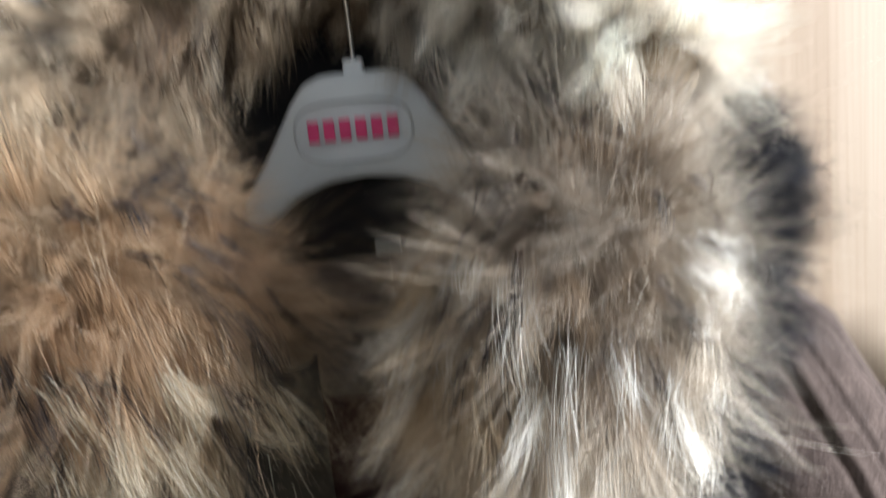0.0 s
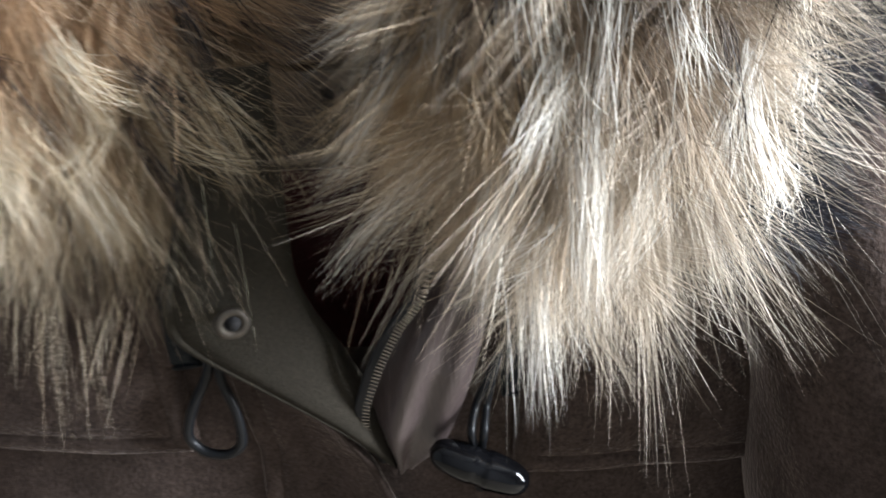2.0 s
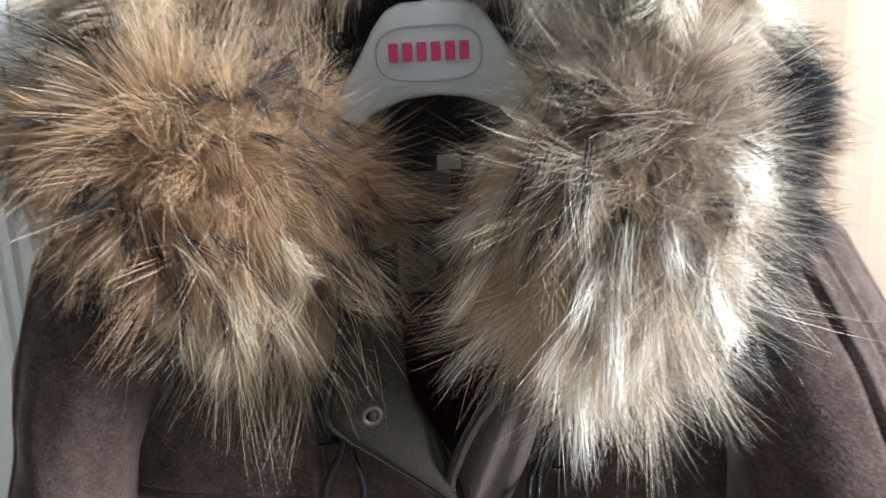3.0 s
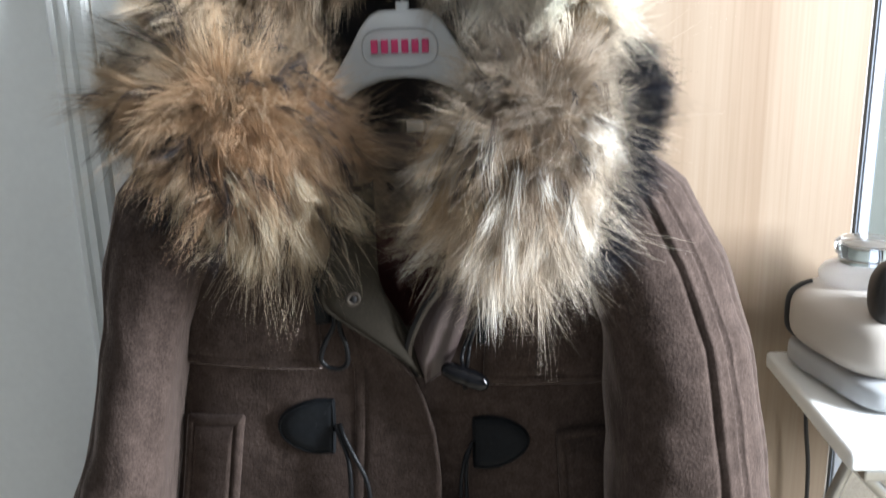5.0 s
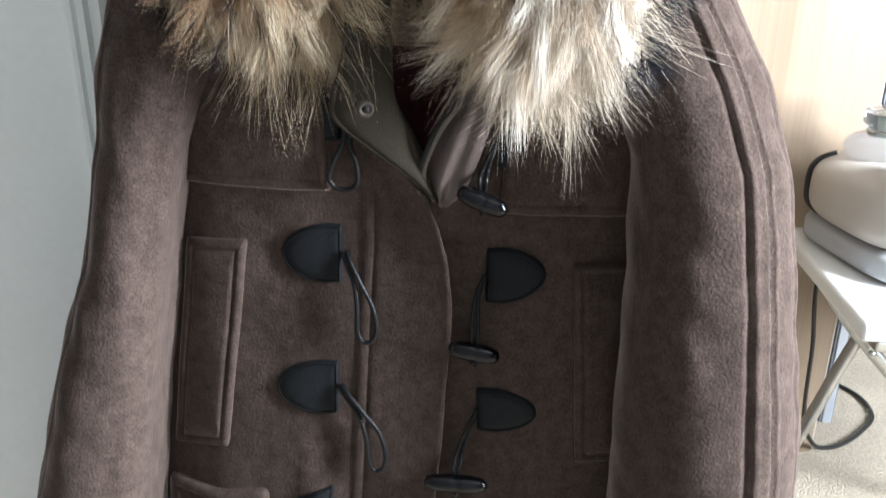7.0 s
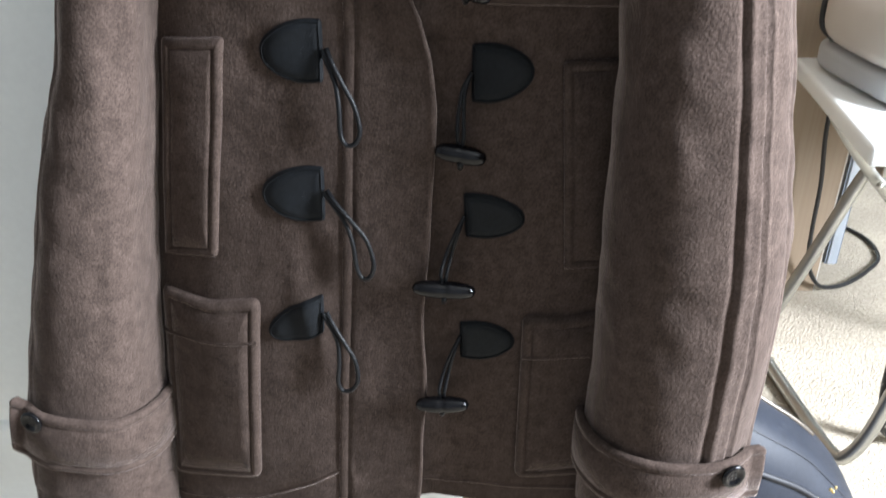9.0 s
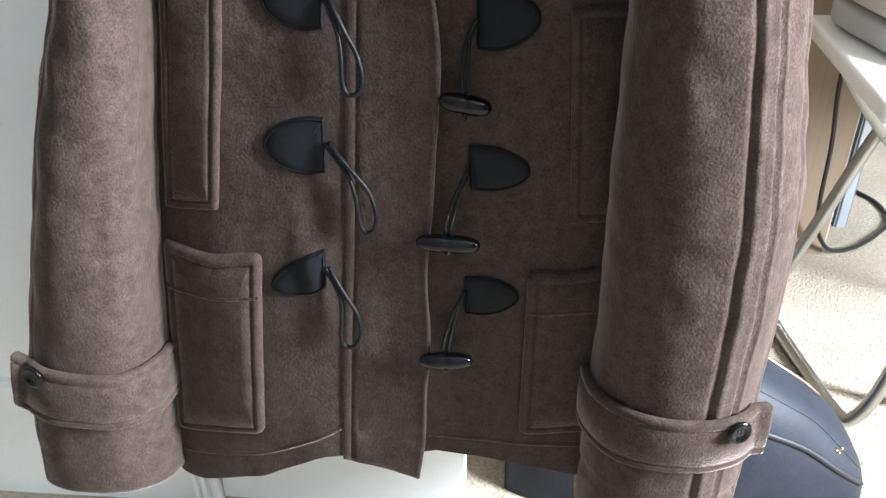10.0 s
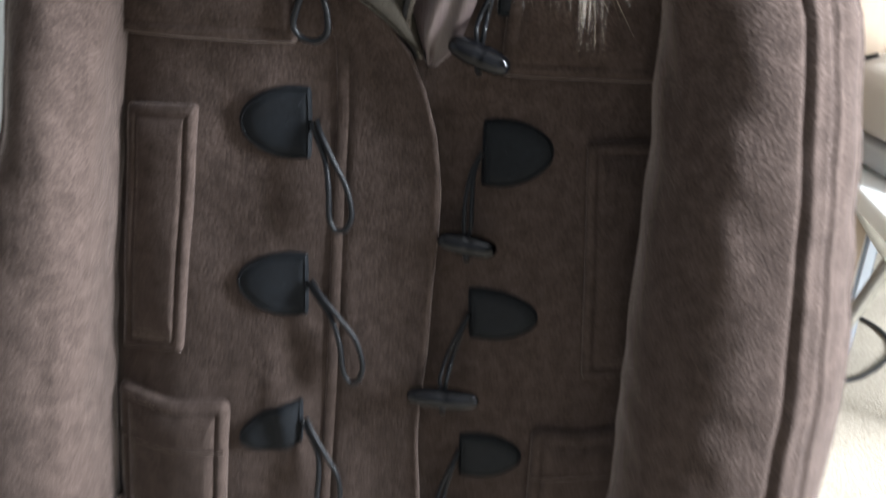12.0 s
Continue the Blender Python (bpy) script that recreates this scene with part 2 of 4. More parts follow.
# the wall that the coat hangs beside
WALL_Y = 0.552
wall_box("wall_cupboard", ROOM_X0, -0.3735, WALL_Y, WALL_Y + 0.1, 0, ROOM_Z, paint_white, "smooth white painted cupboard wall")
skirt_profile = [(0.0, 0.0), (-0.010, 0.0), (-0.010, 0.176), (-0.008, 0.190), (-0.008, 0.196), (-0.004, 0.204), (0.0, 0.208)]
skirt = [(x, WALL_Y + dy, z) for x in (ROOM_X0, -0.374) for dy, z in skirt_profile]
n = len(skirt_profile)
tagged(part("baseboard", (skirt, [(i, i + 1, n + i + 1, n + i) for i in range(n - 1)] + [tuple(range(n)), tuple(range(n, 2 * n))]), paint_white, smooth=False), "white moulded baseboard along the carpet", "baseboard", kind="structure")
trim_profile = [(0.0, 0.0), (0.0, -0.012), (0.004, -0.016), (0.009, -0.016), (0.011, -0.011), (0.014, -0.011), (0.016, -0.017), (0.021, -0.017), (0.023, -0.010), (0.027, -0.010), (0.029, -0.015), (0.035, -0.015), (0.038, -0.010), (0.038, 0.0)]
trim = [(-0.373 + dx, WALL_Y + dy, z) for z in (0.0, ROOM_Z) for dx, dy in trim_profile]
n = len(trim_profile)
tagged(part("trim", (trim, [(i, i + 1, n + i + 1, n + i) for i in range(n - 1)]), paint_white, smooth=False), "white fluted vertical door trim", "trim", kind="structure")
door = empty("door_1", -0.17, WALL_Y, 0, label="white painted narrow cupboard door behind the coat", category="door", kind="structure")
part("door_leaf", box(-0.3335, 0.002, WALL_Y - 0.004, WALL_Y + 0.034, 0.006, 2.1, 0.002), paint_white, door, smooth=False)
wall_box("wall_over_door", -0.3335, 0.002, WALL_Y, WALL_Y + 0.1, 2.105, ROOM_Z, paint_white, "white painted wall above the cupboard door")
# the oak wardrobe side and its metal edge strip
wardrobe = empty("wardrobe", 0.2, 1.25, 0, label="tall light oak laminate wardrobe standing on the carpet", category="wardrobe")
part("side_panel", box(-0.75, 0.672, 1.238, 1.262, 0.0, 2.3, 0.001), wood, wardrobe, smooth=False)
part("edge_band", box(0.6725, 0.6745, 1.2385, 1.2615, 0.0, 2.3), beige_plastic, wardrobe, "thin pale edge band", smooth=False)
part("back_panel", box(-0.75, 0.60, 1.266, 1.70, 0.0, 2.3), wood, wardrobe, smooth=False)
strip = empty("metal_strip", 0.735, 1.36, 0, label="slim blue-grey aluminium door edge strip", category="strip")
part("profile", box(0.7315, 0.7505, 1.345, 1.375, 0.0, 2.3, 0.002), alu, strip, smooth=False)
part("gasket", box(0.7275, 0.7310, 1.348, 1.372, 0.0, 2.3), strip_seal, strip, "dark seal", smooth=False)
part("gasket", box(0.7510, 0.7530, 1.348, 1.372, 0.0, 2.3), strip_seal, strip, "dark seal", smooth=False)

# ---- the coat ----
COAT_X = -0.05
coat = empty("duffle_coat", COAT_X, 0.47, 0.24, label="taupe wool duffle coat with black toggles, hanging open-necked on a hanger", category="coat")


def lerp(pts, z):
    return float(np.interp(z, [p[0] for p in pts], [p[1] for p in pts]))


HALF = [(0.16, 0.292), (0.25, 0.284), (0.5, 0.26), (0.75, 0.225), (0.90, 0.212), (0.97, 0.185), (1.01, 0.14), (1.04, 0.10), (1.06, 0.085)]
FRONT = [(0.16, 0.382), (0.25, 0.388), (0.5, 0.404), (0.75, 0.424), (0.88, 0.412), (0.96, 0.425), (1.06, 0.455)]
BACK_Y = 0.545


def torso_y(x, z):
    """The front of the coat's body."""
    w, f = lerp(HALF, z), lerp(FRONT, z)
    u = min(abs((x - COAT_X) / w), 0.995)
    side = 0.485
    y = side - (side - f) * (1 - u ** 2.8) ** (1 / 2.8)
    fold = 0.004 * math.sin(26 * x + 3 * z + 1.3) * max(0.0, min(1.0, (0.62 - z) * 3)) * (1 if x < -0.1 else 0.4)
    fold -= 0.006 * math.exp(-((x + 0.135 + 0.12 * (z - 0.5)) / 0.010) ** 2 - ((z - 0.50) / 0.06) ** 2)
    lump = 0.005 * noise.noise(Vector((x * 9, 2.0, z * 6))) + 0.0025 * noise.noise(Vector((x * 25, 5.0, z * 17)))
    return y + fold + lump


def hem_z(x):
    return lerp([(-0.36, 0.195), (-0.316, 0.190), (-0.277, 0.193), (-0.192, 0.222), (-0.12, 0.265), (-0.031, 0.282), (0.054, 0.267), (0.126, 0.246), (0.25, 0.240)], x)


def opening(z):
    """The neck's opening, left and right edge."""
    return lerp([(0.79, -0.030), (0.84, -0.05), (0.90, -0.105), (0.96, -0.12), (1.06, -0.12)], z), lerp([(0.79, -0.026), (0.82, -0.024), (0.88, 0.004), (0.96, 0.03), (1.06, 0.03)], z)


def torso_shell(inset, z_top, lower):
    rows, cols = 90, 150
    verts, keep = [], []
    for i in range(rows):
        s = i / (rows - 1)
        for j in range(cols):
            w = 2 * math.pi * j / cols
            cx, cs = math.cos(w), math.sin(w)
            z = lower + (z_top - lower) * s
            x = COAT_X + (lerp(HALF, z) - inset) * cx
            zb = hem_z(x) + inset
            z = zb + (z_top - zb) * s
            x = COAT_X + (lerp(HALF, z) - inset) * math.copysign(abs(cx) ** 0.8, cx)
            if cs < 0:
                y = torso_y(x, z) + inset
                if abs(cs) < 0.25:
                    y = 0.485 + (y - 0.485) * (abs(cs) / 0.25) ** 0.6
            else:
                y = 0.485 + (BACK_Y - 0.485 - inset) * min(1.0, cs ** 0.6)
            verts.append((x, y, z))
    faces = []
    for f in grid_faces(rows, cols, True):
        mid = np.mean([verts[k] for k in f], axis=0)
        l, r = opening(mid[2])
        if mid[1] < 0.48 and mid[2] > 0.79 and l < mid[0] < r:
            continue
        faces.append(f)
    return verts, faces


body = part("body", torso_shell(0.0, 1.06, 0.2), wool, coat)
inner = part("lining", torso_shell(0.006, 1.055, 0.21), lining_mat, coat, "dark brown lining inside the open neck")


def on_torso(x, z, lift):
    return (x, torso_y(x, z) - lift, z)


def inset_loop(pts, d):
    """A closed loop moved inwards by d."""
    p = np.array(pts)
    t = np.roll(p, -1, 0) - np.roll(p, 1, 0)
    t /= np.linalg.norm(t, axis=1)[:, None] + 1e-12
    nrm = np.stack([-t[:, 1], t[:, 0]], 1)
    area = np.sum(p[:, 0] * np.roll(p[:, 1], -1) - np.roll(p[:, 0], -1) * p[:, 1])
    return p + nrm * d * (1 if area > 0 else -1)


def rounded(points, radius=0.004, step=0.006):
    """A polygon with rounded corners, finely cut, as a function of how far it is moved inwards."""
    corner = [np.array(p, float) for p in points]
    n = len(corner)
    area = sum(corner[k][0] * corner[(k + 1) % n][1] - corner[(k + 1) % n][0] * corner[k][1] for k in range(n))
    counts = [max(2, int(np.linalg.norm(corner[(k + 1) % n] - corner[k]) / step)) for k in range(n)]

    def loop(d):
        moved = []
        for k in range(n):
            u, v = corner[k] - corner[k - 1], corner[(k + 1) % n] - corner[k]
            u, v = u / np.linalg.norm(u), v / np.linalg.norm(v)
            nu, nv = np.array((-u[1], u[0])), np.array((-v[1], v[0]))
            if area < 0:
                nu, nv = -nu, -nv
            moved.append(corner[k] + d * (nu + nv) / (1 + nu @ nv))
        r = max(0.0008, radius - d)
        out = []
        for k in range(n):
            p, q, w = moved[k - 1], moved[k], moved[(k + 1) % n]
            s0 = q + (p - q) / np.linalg.norm(p - q) * r
            e0 = q + (w - q) / np.linalg.norm(w - q) * r
            far = w + (q - w) / np.linalg.norm(q - w) * r
            out += [(1 - f) ** 2 * s0 + 2 * f * (1 - f) * q + f * f * e0 for f in np.linspace(0, 1, 6)]
            out += [e0 + (far - e0) * f / counts[k] for f in range(1, counts[k])]
        return np.array(out)

    return loop


def sheet(loop, thick, surf, stitch=0.0, lift=0.0, groove=0.0013):
    """A thick piece of cloth or leather lying on a surface, with a soft edge and a stitched groove."""
    rings = [(0.0, -0.003), (0.0, thick * 0.45), (thick * 0.25, thick * 0.85), (thick * 0.7, thick)]
    if stitch:
        rings += [(stitch - 0.0012, thick), (stitch, thick - groove), (stitch + 0.0012, thick)]
    ring_at = loop if callable(loop) else (lambda d: inset_loop(loop, d))
    verts, faces, n = [], [], len(ring_at(0.0))
    for d, h in rings:
        verts += [surf(x, z, h + lift) for x, z in ring_at(d)]
    core = ring_at(rings[-1][0])
    mid = core.mean(0)
    for f in (0.75, 0.5, 0.25):
        verts += [surf(*(mid + (q - mid) * f), thick + lift) for q in core]
    faces = grid_faces(len(rings) + 3, n, True)
    verts.append(surf(*mid, thick + lift))
    last = (len(rings) + 2) * n
    faces += [(last + j, last + (j + 1) % n, len(verts) - 1) for j in range(n)]
    return [tuple(v) for v in verts], faces


# placket: the overlapping front edge with two rows of stitching, its top turned back
P_LEFT = [(0.236, -0.122), (0.27, -0.1185), (0.40, -0.110), (0.55, -0.099), (0.70, -0.0905), (0.75, -0.087), (0.80, -0.085), (0.86, -0.096), (0.885, -0.106)]
P_RIGHT = [(0.216, -0.037), (0.255, -0.0345), (0.42, -0.025), (0.55, -0.021), (0.64, -0.0155), (0.70, -0.0145), (0.745, -0.0155), (0.775, -0.021), (0.80, -0.031), (0.84, -0.06), (0.87, -0.093), (0.885, -0.104)]


def placket_mesh():
    verts, rows = [], 120
    for i in range(rows):
        s = i / (rows - 1)
        zr = 0.254 + (0.885 - 0.254) * s
        zl = 0.266 + (0.885 - 0.266) * s
        xl, xr = lerp(P_LEFT, zl), lerp(P_RIGHT, zr)
        wav = 0.003 * math.sin(zr * 21) + 0.002 * math.sin(zr * 47)
        prof = [(0.0, 0.0), (0.0, 0.0010), (0.0012, 0.0018), (0.0085, 0.0020), (0.0092, 0.0012), (0.0099, 0.0021), (0.0150, 0.0026), (0.0160, 0.0028), (0.0170, 0.0030)]
        w = max(xr - xl, 0.004)
        cols = [(xl + d * min(1, w / 0.03), h) for d, h in prof]
        x0 = cols[-1][0]
        cols += [(x0 + (xr - 0.004 - x0) * f, 0.0032 + 0.0068 * f ** 2) for f in (0.25, 0.5, 0.75, 0.9, 1.0)]
        cols += [(xr - 0.0015, 0.0112), (xr, 0.0095), (xr + 0.0004, 0.007), (xr - 0.0008, 0.004), (xr - 0.004, 0.002)]
        for k, (x, h) in enumerate(cols):
            f = (x - xl) / w
            z = zl + (zr - zl) * f
            verts.append((x + wav * max(0, f) ** 3 * 0.6, torso_y(x, z) - h - 0.006 * max(0, f) * (0.5 + 0.5 * math.sin(z * 17 + 1)), z))
    n = len(verts) // rows
    return verts, grid_faces(rows, n) + [tuple(range(n))]


part("placket", placket_mesh(), wool, coat, "front flap edge with double stitching")


# the turned-back lapel with its eyelet
def lapel_mesh():
    outer = smooth_path([(-0.0235, 0.797), (-0.047, 0.8205), (-0.077, 0.8460), (-0.096, 0.862), (-0.1035, 0.874), (-0.101, 0.890), (-0.096, 0.905), (-0.090, 0.93), (-0.088, 0.97)], 46)
    inner_ = smooth_path([(-0.0245, 0.800), (-0.0305, 0.822), (-0.037, 0.838), (-0.0445, 0.855), (-0.053, 0.872), (-0.057, 0.886), (-0.058, 0.905), (-0.058, 0.93), (-0.058, 0.97)], 46)
    cols = [(0.0, -0.004), (0.0, 0.001), (0.01, 0.0035), (0.05, 0.0045), (0.09, 0.0045), (0.105, 0.0032), (0.12, 0.0045), (0.3, 0.005), (0.55, 0.0045), (0.8, 0.002), (0.93, -0.001), (1.0, -0.004), (1.0, -0.016)]
    verts = []
    for k in range(46):
        for f, h in cols:
            x, z = outer[k] + (inner_[k] - outer[k]) * f
            up = max(0.0, min(1.0, (z - 0.80) / 0.09))
            y = 0.411 - 0.030 * up + 0.010 * f * up - h
            verts.append((x, y, z))
    return verts, grid_faces(46, len(cols))


# the lapel's dark colour carries the fur's shade as well as its olive tint
part("lapel", lapel_mesh(), wool_under_shade, coat, "turned-back olive-brown lapel edge with stitching, darkened for the shade under the fur")
ring = []
for k in range(28):
    w = 2 * math.pi * k / 28
    for j in range(10):
        u = 2 * math.pi * j / 10
        r = 0.0044 + 0.0018 * math.cos(u)
        ring.append((-0.0745 + r * math.cos(w), 0.3735 - 0.0016 * math.sin(u) + 0.002 * math.cos(w), 0.8805 + r * math.sin(w)))
part("eyelet", (ring, grid_faces(28, 10, True) + [(27 * 10 + j, 27 * 10 + (j + 1) % 10, (j + 1) % 10, j) for j in range(10)]), brass, coat, "dull metal eyelet")
part("eyelet_hole", tube([(-0.0745, 0.3728, 0.8805), (-0.0745, 0.381, 0.8805)], 0.0031, 0, 16), black_cloth, coat)


# satin facing and zip on the other edge
def facing_mesh():
    a = smooth_path([(-0.026, 0.795), (-0.0335, 0.820), (-0.0265, 0.846), (-0.016, 0.866), (-0.004, 0.884), (0.006, 0.93)], 40)
    b = smooth_path([(-0.017, 0.790), (-0.003, 0.806), (0.010, 0.839), (0.020, 0.875), (0.032, 0.93)], 40)
    verts = []
    for k in range(40):
        for j in range(12):
            f = j / 11
            x, z = a[k] + (b[k] - a[k]) * f
            pleat = 0.0035 * math.sin(f * 11 + k * 0.06) * math.sin(f * math.pi)
            verts.append((x, 0.421 - 0.009 * math.sin(f * math.pi) ** 0.7 + pleat - 0.019 * min(1.0, k / 20), z))
    return verts, grid_faces(40, 12)


part("facing", facing_mesh(), satin, coat, "mauve-brown satin front facing")
zip_line = smooth_path([(-0.0265, 0.414, 0.797), (-0.0345, 0.405, 0.820), (-0.0275, 0.396, 0.846), (-0.0175, 0.394, 0.866), (-0.0055, 0.392, 0.884), (0.004, 0.39, 0.92)], 70)
zip_part = part("zip_tape", tube(zip_line - np.array((0.002, 0, 0)), 0.0028, 0, 6, flat=0.4), black_cloth, coat)
teeth = []
for k in range(0, 68):
    c, d = zip_line[k], zip_line[k + 1] - zip_line[k]
    d /= np.linalg.norm(d)
    s = np.cross(d, (0, 1, 0))
    q = []
    for a_ in (-0.0004, 0.0004):
        for b_ in (-0.0019, 0.0012):
            for e_ in (-0.0022, 0.0):
                q.append(tuple(c + d * a_ + s * b_ + np.array((0, e_, 0))))
    teeth.append((q, [(0, 1, 3, 2), (4, 6, 7, 5), (0, 4, 5, 1), (2, 3, 7, 6), (0, 2, 6, 4), (1, 5, 7, 3)]))
part("zip_teeth", join_shells(*teeth), zip_metal, coat, "row of small metal zip teeth", smooth=False)


# yoke seams, welt flaps, patch pockets, hem seam
def ridge(points, lift, width, n=60, base=0.0):
    """A narrow raised seam lying on the body."""
    line = smooth_path([(x, 0, z) for x, z in points], n)
    t = np.gradient(line, axis=0)
    t /= np.linalg.norm(t, axis=1)[:, None]
    verts = []
    for k in range(n):
        s = np.array((-t[k][2], 0, t[k][0]))
        for f, h in ((-1, -0.002), (-0.8, lift * 0.6), (-0.3, lift), (0.3, lift * 0.7), (1.0, -0.0005)):
            p = line[k] + s * width * f
            verts.append(on_torso(p[0], p[2], h + base))
    return verts, grid_faces(n, 5)


part("yoke", sheet(rounded([(-0.262, 0.802), (-0.111, 0.802), (-0.111, 0.93), (-0.25, 0.93)], 0.004), 0.0080, on_torso, 0.010), wool, coat, "yoke panel with topstitched lower edge")
part("yoke", sheet(rounded([(0.026, 0.785), (0.165, 0.779), (0.155, 0.93), (0.034, 0.93)], 0.004), 0.0080, on_torso, 0.010), wool, coat, "yoke panel with topstitched lower edge")
part("seam", ridge([(-0.27, 0.826), (-0.111, 0.827)], 0.0012, 0.003), wool, coat)
part("seam", ridge([(0.028, 0.812), (0.16, 0.809)], 0.0012, 0.003), wool, coat)
part("welt_pocket", sheet(rounded([(-0.277, 0.541), (-0.218, 0.551), (-0.187, 0.754), (-0.244, 0.750)], 0.004), 0.0060, on_torso, 0.0085, 0.0, 0.0022), wool, coat, "slanted welt pocket, stitched all round")
part("welt_pocket", sheet(rounded([(0.101, 0.551), (0.160, 0.552), (0.152, 0.737), (0.090, 0.737)], 0.004), 0.0060, on_torso, 0.0085, 0.0, 0.0022), wool, coat, "slanted welt pocket, stitched all round")
pocket_l = part("patch_pocket", sheet(rounded([(-0.312, 0.264), (-0.202, 0.290), (-0.180, 0.512), (-0.232, 0.503), (-0.285, 0.507)], 0.011), 0.0085, on_torso, 0.010, 0.0, 0.0022), wool, coat, "patch pocket with stitched border and turned top")
pocket_r = part("patch_pocket", sheet(rounded([(0.064, 0.315), (0.178, 0.312), (0.168, 0.512), (0.110, 0.500), (0.066, 0.503)], 0.011), 0.0085, on_torso, 0.010, 0.0, 0.0022), wool, coat, "patch pocket with stitched border and turned top")
part("pocket_seam", ridge([(-0.290, 0.456), (-0.240, 0.458), (-0.187, 0.467)], 0.0022, 0.0028, 60, 0.0074), wool, pocket_l)
part("pocket_seam", ridge([(0.067, 0.461), (0.115, 0.461), (0.160, 0.463)], 0.0022, 0.0028, 60, 0.0074), wool, pocket_r)
part("hem_seam", ridge([(-0.325, 0.230), (-0.27, 0.240), (-0.208, 0.257), (-0.16, 0.283), (-0.117, 0.310)], 0.0016, 0.0028), wool, coat)
part("hem_seam", ridge([(-0.029, 0.304), (0.05, 0.300), (0.126, 0.293), (0.19, 0.290)], 0.0016, 0.0028), wool, coat)

# sleeves: rings down the arm, each with seams and soft creases
SLEEVE_L = [(1.0, -0.205, 0.035, 0.46, 0.045), (0.96, -0.232, 0.047, 0.455, 0.052), (0.90, -0.248, 0.049, 0.445, 0.055), (0.84, -0.264, 0.037, 0.438, 0.056), (0.74, -0.286, 0.037, 0.43, 0.056), (0.61, -0.321, 0.047, 0.422, 0.058), (0.51, -0.343, 0.056, 0.418, 0.061), (0.39, -0.366, 0.065, 0.415, 0.063), (0.30, -0.380, 0.071, 0.415, 0.064), (0.225, -0.386, 0.073, 0.415, 0.064)]
SLEEVE_R = [(1.0, 0.105, 0.035, 0.465, 0.045), (0.96, 0.137, 0.059, 0.455, 0.058), (0.90, 0.166, 0.062, 0.44, 0.064), (0.84, 0.186, 0.060, 0.425, 0.069), (0.74, 0.197, 0.065, 0.412, 0.072), (0.61, 0.208, 0.075, 0.402, 0.074), (0.51, 0.210, 0.077, 0.400, 0.075), (0.39, 0.209, 0.079, 0.402, 0.075), (0.30, 0.209, 0.081, 0.404, 0.075), (0.225, 0.209, 0.081, 0.405, 0.075)]


def sleeve_point(rows, z, ang, lift=0.0, seams=()):
    zs = [r[0] for r in rows][::-1]
    cx, rx, cy, ry = (float(np.interp(z, zs, [r[k] for r in rows][::-1])) for k in (1, 2, 3, 4))
    c, s = math.cos(ang), math.sin(ang)
    c2, s2 = math.copysign(abs(c) ** 0.85, c), math.copysign(abs(s) ** 0.85, s)
    seed = 3.0 if cx > 0 else 9.0
    d = lift + 0.0030 * noise.noise(Vector((c * 1.6 + seed, s * 1.6, z * 7))) + 0.0010 * noise.noise(Vector((c * 3 + seed, s * 3, z * 26)))
    d += 0.0006 * math.sin(z * 88 + 5 * ang + 3 * noise.noise(Vector((seed, ang, z * 9)))) * max(0.0, min(1.0, (z - 0.38) * 5))
    for a0, depth, width in seams:
        q = (ang - a0 + math.pi) % (2 * math.pi) - math.pi
        d += -depth * math.exp(-(q / width) ** 2) + 0.5 * depth * math.exp(-((q - 2.6 * width) / (1.6 * width)) ** 2)
    return (cx + (rx + d) * c2, cy + (ry + d) * s2, z)


def sleeve_mesh(rows, seams, low=0.240):
    n, m = 110, 180
    verts = []
    for i in range(n):
        z = 1.0 + (low - 1.0) * i / (n - 1)
        crease = 0.0022 * math.exp(-((z - 0.288) / 0.0024) ** 2)
        for j in range(m):
            verts.append(sleeve_point(rows, z, 2 * math.pi * j / m, -crease, seams))
    faces = grid_faces(n, m, True)
    for d, z in ((0.0, low - 0.004), (-0.004, low - 0.004), (-0.006, low + 0.03)):
        verts += [sleeve_point(rows, z, 2 * math.pi * j / m, d, ()) for j in range(m)]
    base = (n - 1) * m
    faces += [tuple(base + q for q in f) for f in grid_faces(4, m, True)]
    # the cuff hangs lower at the back
    verts = [(x, y, z - 0.35 * max(0.0, y - 0.345) * max(0.0, min(1.0, (0.36 - z) / 0.10))) for x, y, z in verts]
    return verts, faces


sleeve_l = part("sleeve", sleeve_mesh(SLEEVE_L, [(radians(218), 0.0030, 0.03), (radians(204), 0.0024, 0.022)]), wool, coat, "long wool sleeve with a buttoned cuff strap")
sleeve_r = part("sleeve", sleeve_mesh(SLEEVE_R, [(radians(281), 0.0030, 0.030), (radians(298), 0.0024, 0.019), (radians(326), 0.0016, 0.03)]), wool, coat, "long wool sleeve with lengthwise seams and cuff strap")


